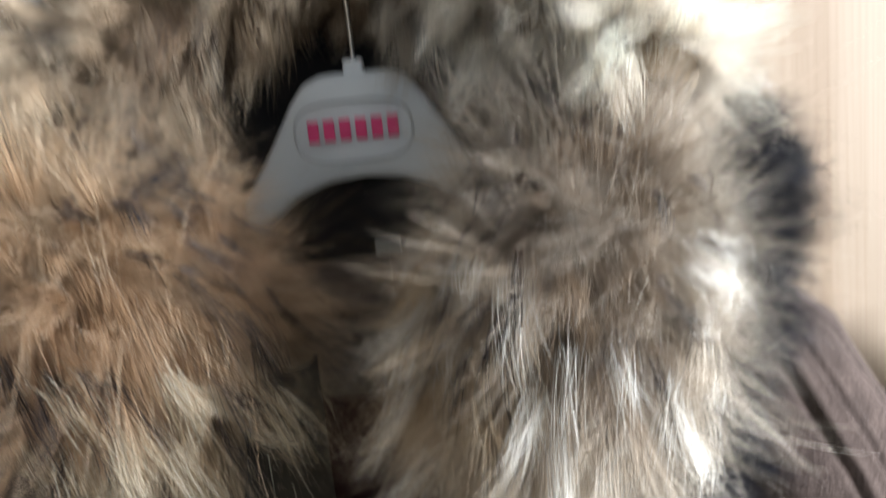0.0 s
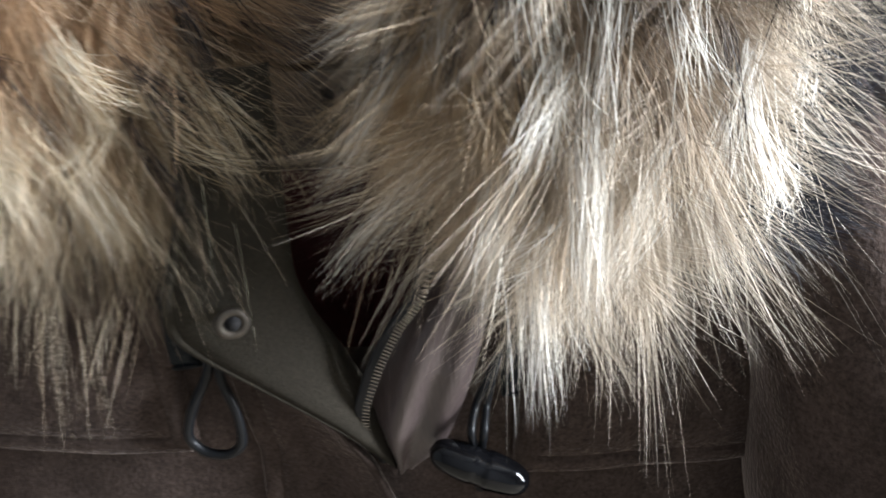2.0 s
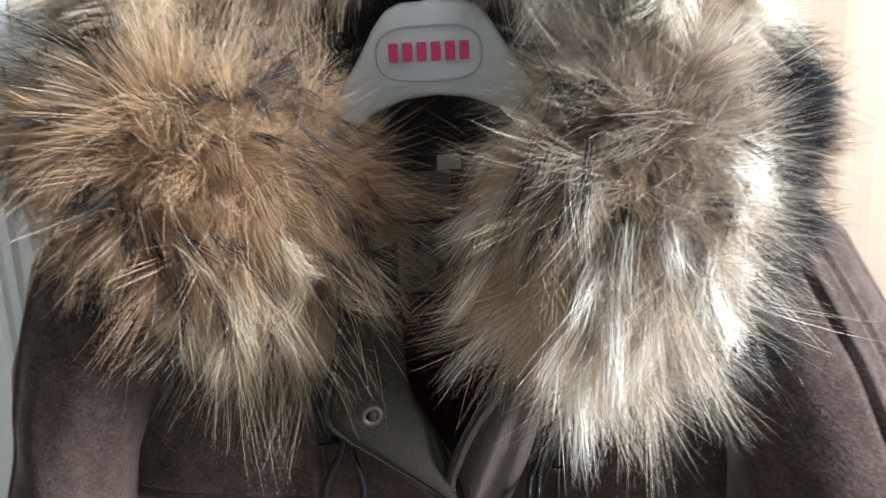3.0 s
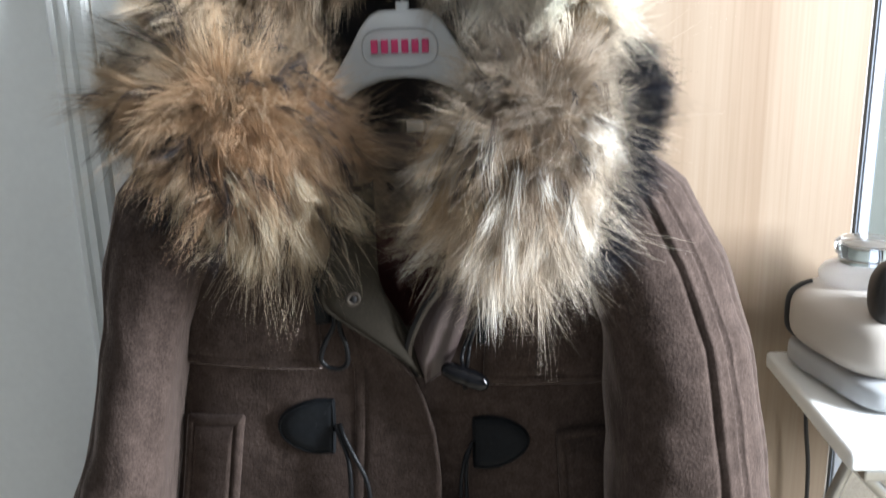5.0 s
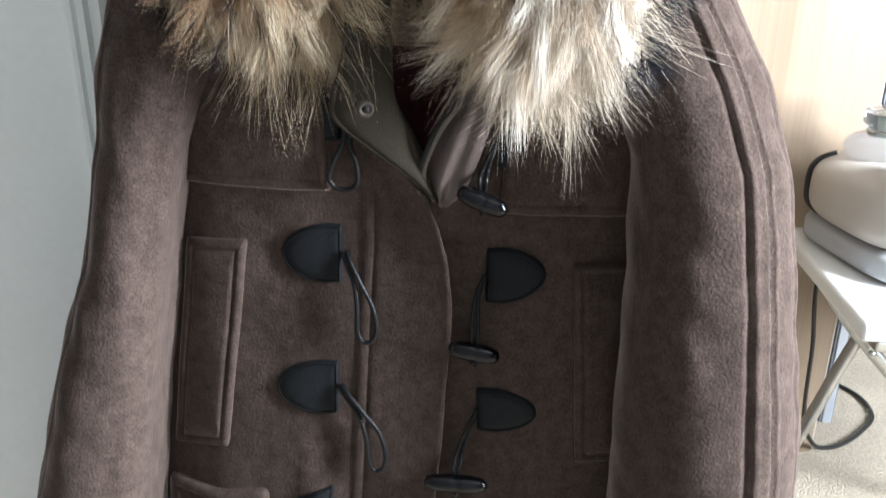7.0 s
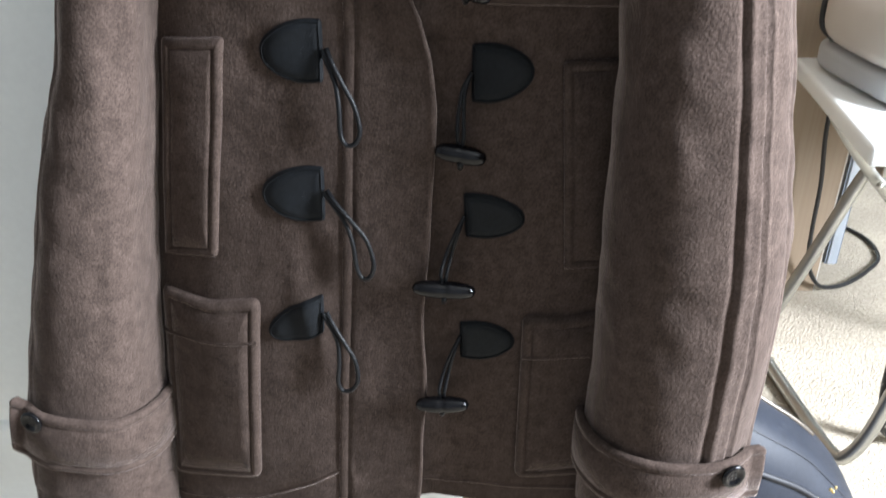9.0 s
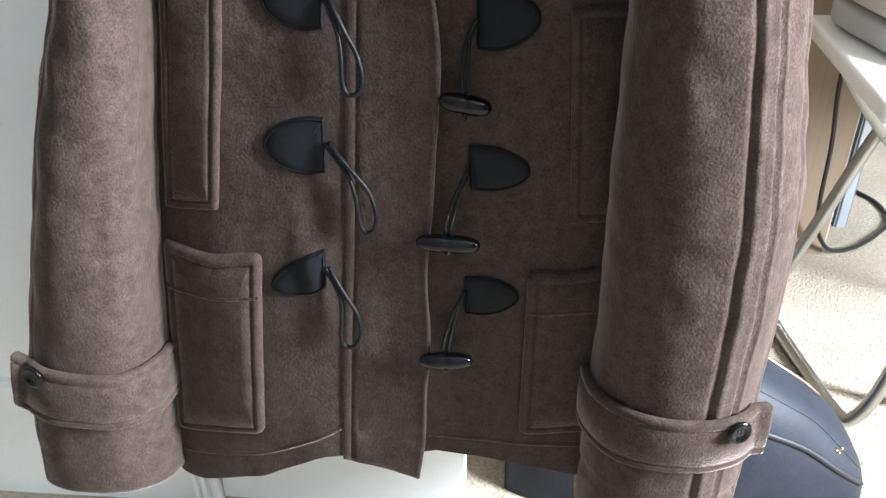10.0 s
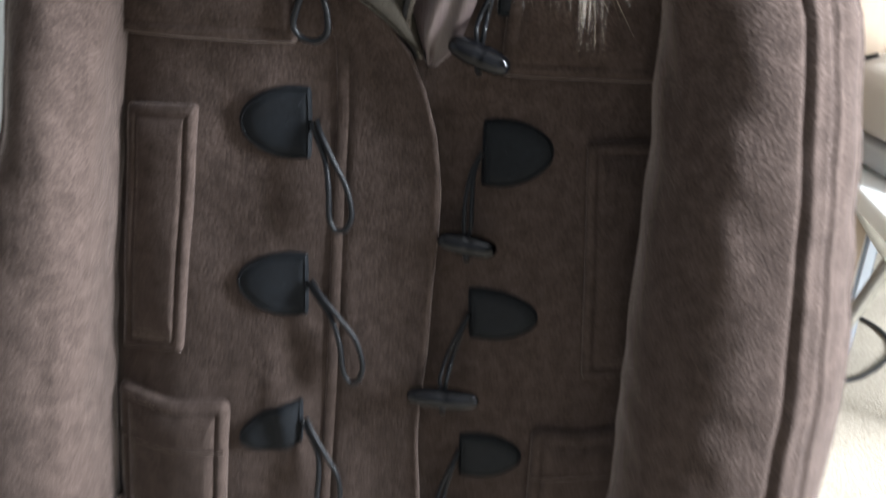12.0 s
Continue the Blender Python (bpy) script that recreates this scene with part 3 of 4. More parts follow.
def strap(rows, a0, a1, z0, z1, tab, slope=0.0):
    """A cuff strap round the front of the sleeve, running out into a free tab."""
    n = 64
    prof = [(0.0, 0.0), (0.0, 0.004), (0.03, 0.0062), (0.12, 0.0066), (0.145, 0.0052), (0.17, 0.0066), (0.5, 0.007), (0.83, 0.0066), (0.855, 0.0052), (0.88, 0.0066), (0.97, 0.0062), (1.0, 0.004), (1.0, 0.0)]
    verts = []
    for i in range(n):
        f = i / (n - 1)
        ang = a0 + (a1 - a0) * min(1.0, f / 0.86)
        ext = max(0.0, (f - 0.86) / 0.14)
        end = 1 - 0.16 * max(0.0, (ext - 0.8) / 0.2) ** 2
        for g, h in prof:
            z = (z0 + z1) / 2 + (z1 - z0) * (g - 0.5) * end + slope * f
            p = np.array(sleeve_point(rows, z, ang, h + 0.0025))
            p = p + np.array(tab) * ext
            if i in (0, n - 1):
                p = p + np.array((0, 0.003, 0))
            verts.append(tuple(p))
    m = len(prof)
    return verts, grid_faces(n, m) + [tuple(range(m)), tuple(range((n - 1) * m, n * m))]


def button(at, facing, parent):
    """A four-hole button with a raised rim."""
    prof = [(0.0, 0.0018), (0.0035, 0.0018), (0.0055, 0.0022), (0.0075, 0.0038), (0.0095, 0.0042), (0.0112, 0.0034), (0.0118, 0.0018), (0.0112, 0.0)]
    q = Vector(facing).to_track_quat("Z", "Y").to_matrix()
    verts = []
    for r, h in prof:
        for k in range(28):
            w = 2 * math.pi * k / 28
            verts.append(tuple(Vector(at) + q @ Vector((r * math.cos(w), r * math.sin(w), h))))
    b = part("button", (verts, grid_faces(len(prof), 28, True)), horn, parent, "shiny black four-hole button")
    for dx, dy in ((-1, -1), (1, -1), (-1, 1), (1, 1)):
        c = Vector(at) + q @ Vector((dx * 0.0018, dy * 0.0018, 0.0018))
        e = Vector(at) + q @ Vector((dx * 0.0018, dy * 0.0018, 0.0024))
        part("thread_hole", tube([tuple(c), tuple(e)], 0.0008, 0, 8), thread_dark, b)


strap_l = part("cuff_strap", strap(SLEEVE_L, radians(385), radians(229), 0.316, 0.384, (-0.012, -0.004, 0.008), 0.030), wool, sleeve_l, "cuff strap with stitched edges")
strap_r = part("cuff_strap", strap(SLEEVE_R, radians(165), radians(318), 0.338, 0.402, (0.014, 0.002, 0.0), 0.008), wool, sleeve_r, "cuff strap with stitched edges")
button((-0.4005, 0.3465, 0.401), (-0.25, -1, 0.1), strap_l)
button((0.2555, 0.3225, 0.396), (0.40, -1, 0.12), strap_r)


# toggles: leather patches, cord loops, horn spindles
def patch_loop(top, bottom, tip, bulge=1.0):
    """A shield of leather: a straight edge from top to bottom, swelling a little, then rounded to a blunt tip."""
    top, bottom, tip = (np.array(q) for q in (top, bottom, tip))
    mid, half = (top + bottom) / 2, (top - bottom) / 2
    pts = []
    for k in range(72):
        a = 2 * math.pi * (k + 0.5) / 72
        c, d = math.cos(a), math.sin(a)
        if c > 0:
            u, v = c ** 1.05, math.copysign(abs(d) ** 0.92, d)
        else:
            u, v = -0.10 * abs(c) ** 0.4 + 0.02 * c * c, math.copysign(abs(d) ** 0.5, d)
        pts.append(tuple(mid + (tip - mid) * (0.07 + 0.93 * u) + half * v * (1 + 0.36 * bulge * max(0.0, u) * (1 - u))))
    return pts


PATCHES = (
    ((-0.100, 0.893), (-0.100, 0.847), (-0.150, 0.868)), ((-0.1045, 0.771), (-0.106, 0.7195), (-0.158, 0.7435)),
    ((-0.111, 0.6455), (-0.1125, 0.595), (-0.168, 0.618)), ((-0.119, 0.521), (-0.1205, 0.480), (-0.1745, 0.478)),
    ((0.024, 0.866), (0.022, 0.826), (0.068, 0.845)), ((0.0165, 0.752), (0.0165, 0.705), (0.067, 0.729)),
    ((0.0105, 0.6245), (0.0125, 0.583), (0.064, 0.601)), ((0.008, 0.4965), (0.0085, 0.457), (0.059, 0.473)))
for top, bottom, tip in PATCHES:
    part("toggle_patch", sheet(patch_loop(top, bottom, tip), 0.0036, on_torso, 0.0032, 0.0032 if top[1] > 0.8 else 0.0, 0.0012), leather, coat, "black grained leather toggle patch, stitched round its edge")


def lifted(x, z, d):
    return (x, torso_y(x, z) - d, z)


def loop_cord(x0, z0, x1, z1, width, lean=0.0):
    """A doubled cord that opens into a hanging loop."""
    dx, dz = x1 - x0, z1 - z0
    ln = math.hypot(dx, dz)
    nx, nz = -dz / ln, dx / ln
    out = []
    for f, s, d in ((0.0, -0.0018, 0.004), (0.12, -0.002, 0.008), (0.35, -0.003, 0.011), (0.6, -width * 0.75, 0.013), (0.85, -width, 0.013), (0.97, -width * 0.6, 0.013), (1.0, 0.0, 0.0135), (0.97, width * 0.6, 0.014), (0.85, width, 0.0145), (0.6, width * 0.8, 0.014), (0.35, 0.003, 0.0125), (0.12, 0.002, 0.0095), (0.0, 0.0018, 0.004)):
        sag = lean * math.sin(math.pi * f)
        out.append(lifted(x0 + dx * f + nx * (s + sag), z0 + dz * f + nz * (s + sag), d))
    return tube(out, 0.0022, 90, 8)


for x0, z0, x1, z1, w, lean in ((-0.092, 0.866, -0.100, 0.807, 0.0115, 0.0), (-0.103, 0.747, -0.083, 0.671, 0.0085, 0.006), (-0.110, 0.624, -0.075, 0.546, 0.0085, 0.010), (-0.118, 0.503, -0.099, 0.423, 0.0100, 0.009)):
    part("cord_loop", loop_cord(x0, z0, x1, z1, w, lean), cord_mat, coat, "black cord loop hanging unfastened")


def toggle(x0, z0, x1, z1, d0, d1):
    """A turned spindle, fat in the middle and blunt at its ends."""
    a, b = Vector(lifted(x0, z0, d0)), Vector(lifted(x1, z1, d1))
    n = 36
    pts = [tuple(a.lerp(b, k / (n - 1))) for k in range(n)]
    rad = []
    for k in range(n):
        f = 2 * k / (n - 1) - 1
        rad.append(0.0084 * (1 - 0.36 * f * f) * (max(0.0, 1 - abs(f) ** 9) ** 0.5 * 0.97 + 0.03) * (0.93 if abs(f) < 0.1 else 1.0))
    return tube(pts, rad, 0, 20)


for (cx0, cz0), (x0, z0, x1, z1) in (((0.0235, 0.850), (-0.008, 0.812, 0.032, 0.796)), ((0.0165, 0.730), (-0.0135, 0.670, 0.030, 0.662)), ((0.0115, 0.604), (-0.034, 0.543, 0.023, 0.540)), ((0.0085, 0.482), (-0.033, 0.4175, 0.018, 0.419))):
    mx, mz = (x0 + x1) / 2, (z0 + z1) / 2
    low = 0.022 if z0 > 0.75 or z0 < 0.6 else 0.015
    part("toggle", toggle(x0, z0, x1, z1, low, low + (0.008 if z0 > 0.75 else 0.0)), horn, coat, "glossy black horn toggle")
    strands = []
    for k in (-1, 1):
        strands.append(tube([lifted(cx0, cz0, 0.003), lifted(cx0 - 0.006 + 0.001 * k, cz0 - 0.012, 0.011), lifted((cx0 + mx) / 2 - 0.004 + k * 0.0022, (cz0 + mz) / 2, 0.013), lifted(mx + k * 0.0026, mz + 0.016, low + 0.000), lifted(mx + k * 0.0014, mz + 0.007, low - 0.002), lifted(mx, mz, low - 0.003)], 0.0017, 40, 8))
    strands.append(tube([lifted(mx, mz - 0.006, low + 0.004), lifted(mx, mz - 0.012, low - 0.001)], 0.0026, 0, 8))
    part("toggle_cord", join_shells(*strands), cord_mat, coat, "doubled black cord")

# inside the neck: tape, label, tag
Y_IN = 0.5345
part("neck_tape", box(-0.15, 0.05, Y_IN - 0.004, Y_IN + 0.004, 1.0, 1.05, 0.001), black_cloth, coat, "black tape inside the neck", smooth=False)
stand = []
for k in range(50):
    a = math.pi * k / 49
    x, y = -0.04 - 0.125 * math.cos(a), 0.455 + 0.082 * math.sin(a) ** 0.7
    stand += [(x, y, 0.985), (x, y - 0.001, 1.06), (x, y - 0.002, 1.135), (x, y + 0.006, 1.138), (x, y + 0.007, 0.985)]
part("stand_collar", (stand, grid_faces(50, 5)), black_cloth, coat, "black-lined stand collar at the back of the neck")
label_1 = part("brand_label", box(-0.115, -0.033, Y_IN - 0.005, Y_IN - 0.003, 0.957, 0.990, 0.0005), label_mat, coat, "brown woven label", smooth=False)
label_2 = part("neck_label", box(-0.105, 0.02, Y_IN - 0.006, Y_IN - 0.003, 0.905, 0.953, 0.0005), label_pale, coat, "taupe label with unreadable dark lettering", smooth=False)
for k in range(5):
    part("lettering_bar", box(-0.062 + 0.011 * k, -0.056 + 0.011 * k, Y_IN - 0.0065, Y_IN - 0.0058, 0.934, 0.944), thread_dark, label_2, smooth=False)
for k in range(3):
    part("lettering_bar", box(-0.045 + 0.010 * k, -0.040 + 0.010 * k, Y_IN - 0.0065, Y_IN - 0.0058, 0.918, 0.928), thread_dark, label_2, smooth=False)
part("red_strip", box(-0.033, 0.04, Y_IN - 0.0045, Y_IN - 0.001, 0.956, 0.994), red_lining, coat, "dark red lining strip", smooth=False)
part("red_lining", box(-0.13, 0.05, Y_IN - 0.006, Y_IN - 0.001, 0.80, 0.902), red_lining, coat, "dark red inner lining", smooth=False)
part("size_tag", box(-0.041, -0.0255, Y_IN - 0.0075, Y_IN - 0.006, 0.991, 1.001, 0.0004), tag_white, coat, "small white size tag", smooth=False)

# ---- the hanger ----
hanger = empty("coat_hanger", -0.037, 0.50, 1.06, label="white moulded plastic hanger with pink lettering bars and steel hook", category="hanger")


def hanger_mesh():
    xs = np.linspace(-1, 1, 81)
    verts, ring_n = [], 16
    for u in xs:
        a = abs(u)
        x = -0.038 + 0.165 * u
        dx = abs(0.165 * u)
        top = lerp([(0.0, 1.1005), (0.020, 1.1000), (0.029, 1.096), (0.036, 1.088), (0.050, 1.064), (0.076, 1.024), (0.10, 1.004), (0.165, 0.972)], dx)
        under = lerp([(0.0, 1.0425), (0.02, 1.0405), (0.04, 1.0330), (0.07, 1.0100), (0.085, 1.0), (0.165, 0.955)], dx)
        under = min(under, top - 0.012)
        th = 0.011 + 0.008 * (1 - a)
        y = 0.500 - 0.018 * a ** 2 * 0 + 0.012 * a
        for k in range(ring_n):
            w = 2 * math.pi * k / ring_n
            c, s = math.cos(w), math.sin(w)
            yy = y - math.copysign(abs(c) ** 0.35, c) * th * 0.55
            zz = (top + under) / 2 + math.copysign(abs(s) ** 0.45, s) * (top - under) / 2
            verts.append((x, yy, zz))
    return verts, grid_faces(81, ring_n, True) + [tuple(range(ring_n)), tuple(range(80 * ring_n, 81 * ring_n))]


part("hanger_body", hanger_mesh(), plastic_white, hanger)
part("collar", box(-0.0435, -0.0325, 0.4945, 0.5055, 1.097, 1.107, 0.0015), plastic_white, hanger)
part("hook", tube([(-0.038, 0.50, 1.10), (-0.0372, 0.494, 1.125), (-0.0365, 0.484, 1.155), (-0.034, 0.482, 1.19), (-0.026, 0.496, 1.214), (-0.020, 0.516, 1.222), (-0.02, 0.530, 1.214)], 0.0014, 60, 8), steel, hanger, "thin bright steel hook wire")
peg = empty("door_hook", -0.02, 0.565, 1.21, label="small white hook on the cupboard door", category="hook")
part("peg", tube([(-0.02, 0.550, 1.200), (-0.02, 0.524, 1.203), (-0.02, 0.512, 1.222)], 0.004, 20, 10), plastic_white, peg)
# the oval rim, a grey line for the shade of its groove, and the pink bars
oval = []
for k in range(72):
    w = 2 * math.pi * k / 72
    c, s = math.cos(w), math.sin(w)
    oval.append((-0.0405 + math.copysign(abs(c) ** 0.55, c) * 0.0325, 0.4892, 1.0685 + math.copysign(abs(s) ** 0.75, s) * 0.0165))
oval.append(oval[0])
part("oval_rim", tube(oval, 0.0007, 0, 6, False), plastic_groove_shade, hanger)
for k in range(6):
    x = -0.0655 + 0.0088 * k
    part("pink_bar", box(x, x + 0.0060, 0.4875, 0.4894, 1.0640, 1.0755, 0.0006), pink, hanger, smooth=False)

# ---- the fur collar ----
fur = empty("fur_collar", -0.04, 0.40, 0.95, label="raccoon fur collar, tawny one side and silvery cream the other, black-tipped", category="fur collar")


class Lobe:
    """A domed pelt whose hair streams outwards from a crown."""

    def __init__(self, centre, axes, crown, y, depth, tilt=0.0, swells=(), belly=0.018):
        self.c, self.a, self.k, self.y, self.depth = np.array(centre), np.array(axes), np.array(crown), y, depth
        self.swells, self.belly = swells, belly
        c, s = math.cos(tilt), math.sin(tilt)
        self.turn = np.array(((c, -s), (s, c)))

    def reach(self, th):
        d = np.stack([np.cos(th), np.sin(th)], -1) @ self.turn / self.a
        o = (self.k - self.c) @ self.turn / self.a
        A, B, C = (d * d).sum(-1), (d * o).sum(-1), (o * o).sum() - 1
        wob = 1 + 0.04 * np.sin(3 * th + 1) + 0.04 * np.sin(5 * th + 2.2)
        for at, much in self.swells:
            wob = wob + much * np.exp(-6 * (1 - np.cos(th - radians(at))))
        return (-B + np.sqrt(B * B - A * C)) / A * wob

    def at(self, r, th):
        R = self.reach(th) * r
        x, z = self.k[0] + R * np.cos(th), self.k[1] + R * np.sin(th)
        y = self.y - self.belly * np.clip((self.k[1] - z) / 0.08, -1, 1) + self.depth * r ** 2.6
        y = y + np.where(z > self.k[1], 1.1 * np.maximum(0, z - self.k[1] - 0.01), 0)
        return np.stack([x, y, z], -1)


LEFT = Lobe((-0.157, 0.994), (0.106, 0.071), (-0.159, 1.038), 0.360, 0.060, radians(-50), ((222, -0.24), (168, 0.34), (283, -0.13)), 0.006)
RIGHT = Lobe((0.062, 0.984), (0.058, 0.087), (0.069, 1.036), 0.358, 0.055, radians(-12), ((168, -0.20), (52, 0.30)), 0.026)


def pelt(lobe):
    n, m = 16, 48
    verts = [tuple(lobe.at(np.array(i / (n - 1)), np.array(2 * math.pi * j / m))) for i in range(n) for j in range(m)]
    rim = verts[-m:]
    verts += [(x, y + 0.022, z) for x, y, z in rim]
    return verts, grid_faces(n + 1, m, True)


pelt_mat = material("pelt", (0.20, 0.15, 0.10), 0.95, spec=0.1, grain=(420, 0.4, ONE), blotch=(30, 0.25, ONE))
rng = np.random.default_rng(7)


def field(p, scale, seed):
    """A smooth random field, as a sum of a few waves."""
    g = np.random.default_rng(seed)
    out = np.zeros(len(p))
    for _ in range(7):
        k = g.normal(size=3) * scale
        out += np.sin(p @ k + g.uniform(0, 6.28))
    return out / 2.6


def strands(name, roots, along, out, length, width, colours, parent, seg=5, clump=900, gather=0.55, droop=0.012, curl=0.004, lift=0.5, label="", black=None, shade=0.0, leaders=None):
    """Hairs as thin tapering ribbons; colours: root, middle and tip colour of each. black: the chance that a tuft is black-tipped."""
    n = len(roots)
    pick = rng.choice(n, clump, replace=False) if leaders is None else leaders
    tuft = np.empty(n, int)
    for a in range(0, n, 4000):
        d = ((roots[a:a + 4000, None, :] - roots[pick][None]) ** 2).sum(-1)
        tuft[a:a + 4000] = d.argmin(1)
    owner = pick[tuft]
    t = along * (1 - lift * 0.55) + out * lift
    t /= np.linalg.norm(t, axis=1)[:, None]
    t = t + rng.normal(scale=0.10, size=(n, 3)) + rng.normal(scale=0.17, size=(clump, 3))[tuft]
    length = length * rng.uniform(0.8, 1.15, clump)[tuft]
    tone = np.exp(rng.normal(scale=shade, size=clump))[tuft][:, None]
    root, mid, tip = (c * tone for c in colours)
    if black is not None:
        dark = np.array((0.016, 0.013, 0.014))[None]
        m = ((rng.uniform(0, 1, clump)[tuft] < black) * rng.uniform(0.55, 1.0, n) * (rng.uniform(0, 1, n) < 0.85))[:, None]
        mid, tip = mid * (1 - m * 0.8) + dark * m * 0.8, tip * (1 - m) + dark * m
    s = np.linspace(0, 1, seg + 1)
    bend = rng.normal(scale=curl, size=(n, 3)) + rng.normal(scale=curl * 1.6, size=(clump, 3))[tuft]
    pts = roots[:, None] + t[:, None] * (length[:, None, None] * s[None, :, None]) + bend[:, None] * (s ** 2)[None, :, None]
    pts[..., 2] -= droop * (length / 0.05)[:, None] * s[None] ** 2
    lead = pts[owner]
    g = gather * rng.uniform(0.35, 1.2, n)
    pts = pts + (lead - pts) * (g[:, None] * (s ** 1.4)[None])[..., None]
    tan = np.gradient(pts, axis=1)
    tan /= np.linalg.norm(tan, axis=2)[..., None] + 1e-9
    face = out[:, None] + rng.normal(scale=0.45, size=(n, 1, 3))
    side = np.cross(tan, face)
    side /= np.linalg.norm(side, axis=2)[..., None] + 1e-9
    taper = np.interp(s, (0, 0.25, 0.7, 1), (0.8, 1.0, 0.75, 0.06))
    half = side * (width[:, None] * taper[None] / 2)[..., None]
    verts = np.stack([pts - half, pts + half], 2).reshape(-1, 3)
    base = (np.arange(n) * (seg + 1) * 2)[:, None]
    k = np.arange(seg)[None] * 2
    quads = np.stack([base + k, base + k + 1, base + k + 3, base + k + 2], -1).reshape(-1, 4)
    me = bpy.data.meshes.new(name)
    me.vertices.add(len(verts))
    me.vertices.foreach_set("co", verts.astype(np.float32).ravel())
    me.loops.add(quads.size)
    me.loops.foreach_set("vertex_index", quads.astype(np.int32).ravel())
    me.polygons.add(len(quads))
    me.polygons.foreach_set("loop_start", np.arange(len(quads), dtype=np.int32) * 4)
    me.polygons.foreach_set("use_smooth", np.ones(len(quads), bool))
    a = np.clip(s / 0.55, 0, 1)[None, :, None]
    b = np.clip((s - 0.55) / 0.4, 0, 1)[None, :, None]
    col = root[:, None] * (1 - a) + mid[:, None] * a
    col = col * (1 - b) + tip[:, None] * b
    col = np.repeat(col, 2, axis=1).reshape(-1, 3)
    layer = me.color_attributes.new("pigment", "FLOAT_COLOR", "POINT")
    layer.data.foreach_set("color", np.concatenate([np.clip(col, 0, 1), np.ones((len(col), 1))], 1).astype(np.float32).ravel())
    me.update(calc_edges=True)
    me.materials.append(hair)
    ob = new(name, me)
    ob.parent = parent
    ob.matrix_parent_inverse = Matrix.Translation(-parent.location)
    return tagged(ob, label=label, kind="stuff")


def mix(a, b, f):
    return a + (b - a) * np.clip(f, 0, 1)[:, None]


def C(*rgb):
    return np.array(rgb, float)[None]


def lobe_roots(lobe, n):
    r = np.sqrt(rng.uniform(0, 1, n)) ** 0.95
    th = rng.uniform(0, 2 * math.pi, n)
    p = lobe.at(r, th)
    e = 1e-3
    dr = lobe.at(r + e, th) - p
    along = dr / (np.linalg.norm(dr, axis=1)[:, None] + 1e-12)
    dt = lobe.at(np.maximum(r, 0.02), th + e) - lobe.at(np.maximum(r, 0.02), th)
    nrm = np.cross(along, dt)
    nrm /= np.linalg.norm(nrm, axis=1)[:, None] + 1e-12
    nrm[nrm[:, 1] > 0] *= -1
    # the hair is combed downwards a little, and tousled at the crown
    along = along + np.array((0, 0, -0.5))[None] * (0.4 + 0.6 * r)[:, None]
    if lobe is LEFT:
        fall = np.clip((p[:, 0] + 0.15) / 0.05, 0, 1) * (p[:, 2] < 1.03)
        along = along + np.array((-0.08, 0, -0.45))[None] * fall[:, None]
    else:
        inner = np.clip((0.062 - p[:, 0]) / 0.05, 0, 1) * np.clip((1.06 - p[:, 2]) / 0.04, 0, 1)
        along = along + np.array((0.10, 0, -1.0))[None] * inner[:, None]
        outer = np.clip((p[:, 0] - 0.085) / 0.03, 0, 1) * (p[:, 2] < 1.05)
        along = along + np.array((0.05, 0, -0.5))[None] * outer[:, None]
    tousle = (0.22 + 1.5 * np.maximum(0, 0.42 - r))[:, None]
    along += tousle * np.stack([field(p, 48, 11), 0 * r, field(p, 48, 12)], -1)
    along /= np.linalg.norm(along, axis=1)[:, None]
    return p, along, nrm, r, th


def trimmed(lobe, th):
    """Shorter hair where the pelt turns in towards the neck and where it lies on the shoulder."""
    inward = np.cos(th) if lobe is LEFT else -np.cos(th)
    if lobe is RIGHT:
        outer = 0.42 * np.clip(np.cos(th) * 1.6 - 0.3, 0, 1) * np.clip(1.2 - 2 * np.sin(th), 0, 1)
        low = 0.16 * np.clip(-np.sin(th) * 3 - 2, 0, 1)
    else:
        outer = 0.42 * np.exp(-((np.mod(th, 2 * math.pi) - radians(220)) / 0.5) ** 2)
        low = 0.22 * np.clip(-np.sin(th) * 3 - 1.6, 0, 1)
    return 0.9 - outer - low - 0.62 * np.clip(inward * 1.5, 0, 1) * np.clip(np.sin(th) * 2.5 + 1.0, 0, 1)


def tawny(p, r, th, n):
    f1, f2 = field(p, 60, 21), field(p, 25, 22)
    root = mix(C(0.075, 0.048, 0.028), C(0.13, 0.095, 0.062), 0.5 + f1)
    mid = mix(C(0.37, 0.205, 0.105), C(0.36, 0.26, 0.16), r * 1.5 - 0.35 + 0.45 * f2)
    low = np.clip((0.985 - p[:, 2]) / 0.06, 0, 1)
    mid = mix(mid, C(0.37, 0.29, 0.195), low * 0.65)
    mid = mix(mid, C(0.66, 0.61, 0.52), np.clip((p[:, 2] - 1.05) / 0.03, 0, 1) * (p[:, 0] < -0.195))
    tip = mix(mid * 1.15, C(0.90, 0.80, 0.62), 0.15 + 0.4 * low + 0.5 * rng.uniform(-1, 1, n))
    return root, mid, tip


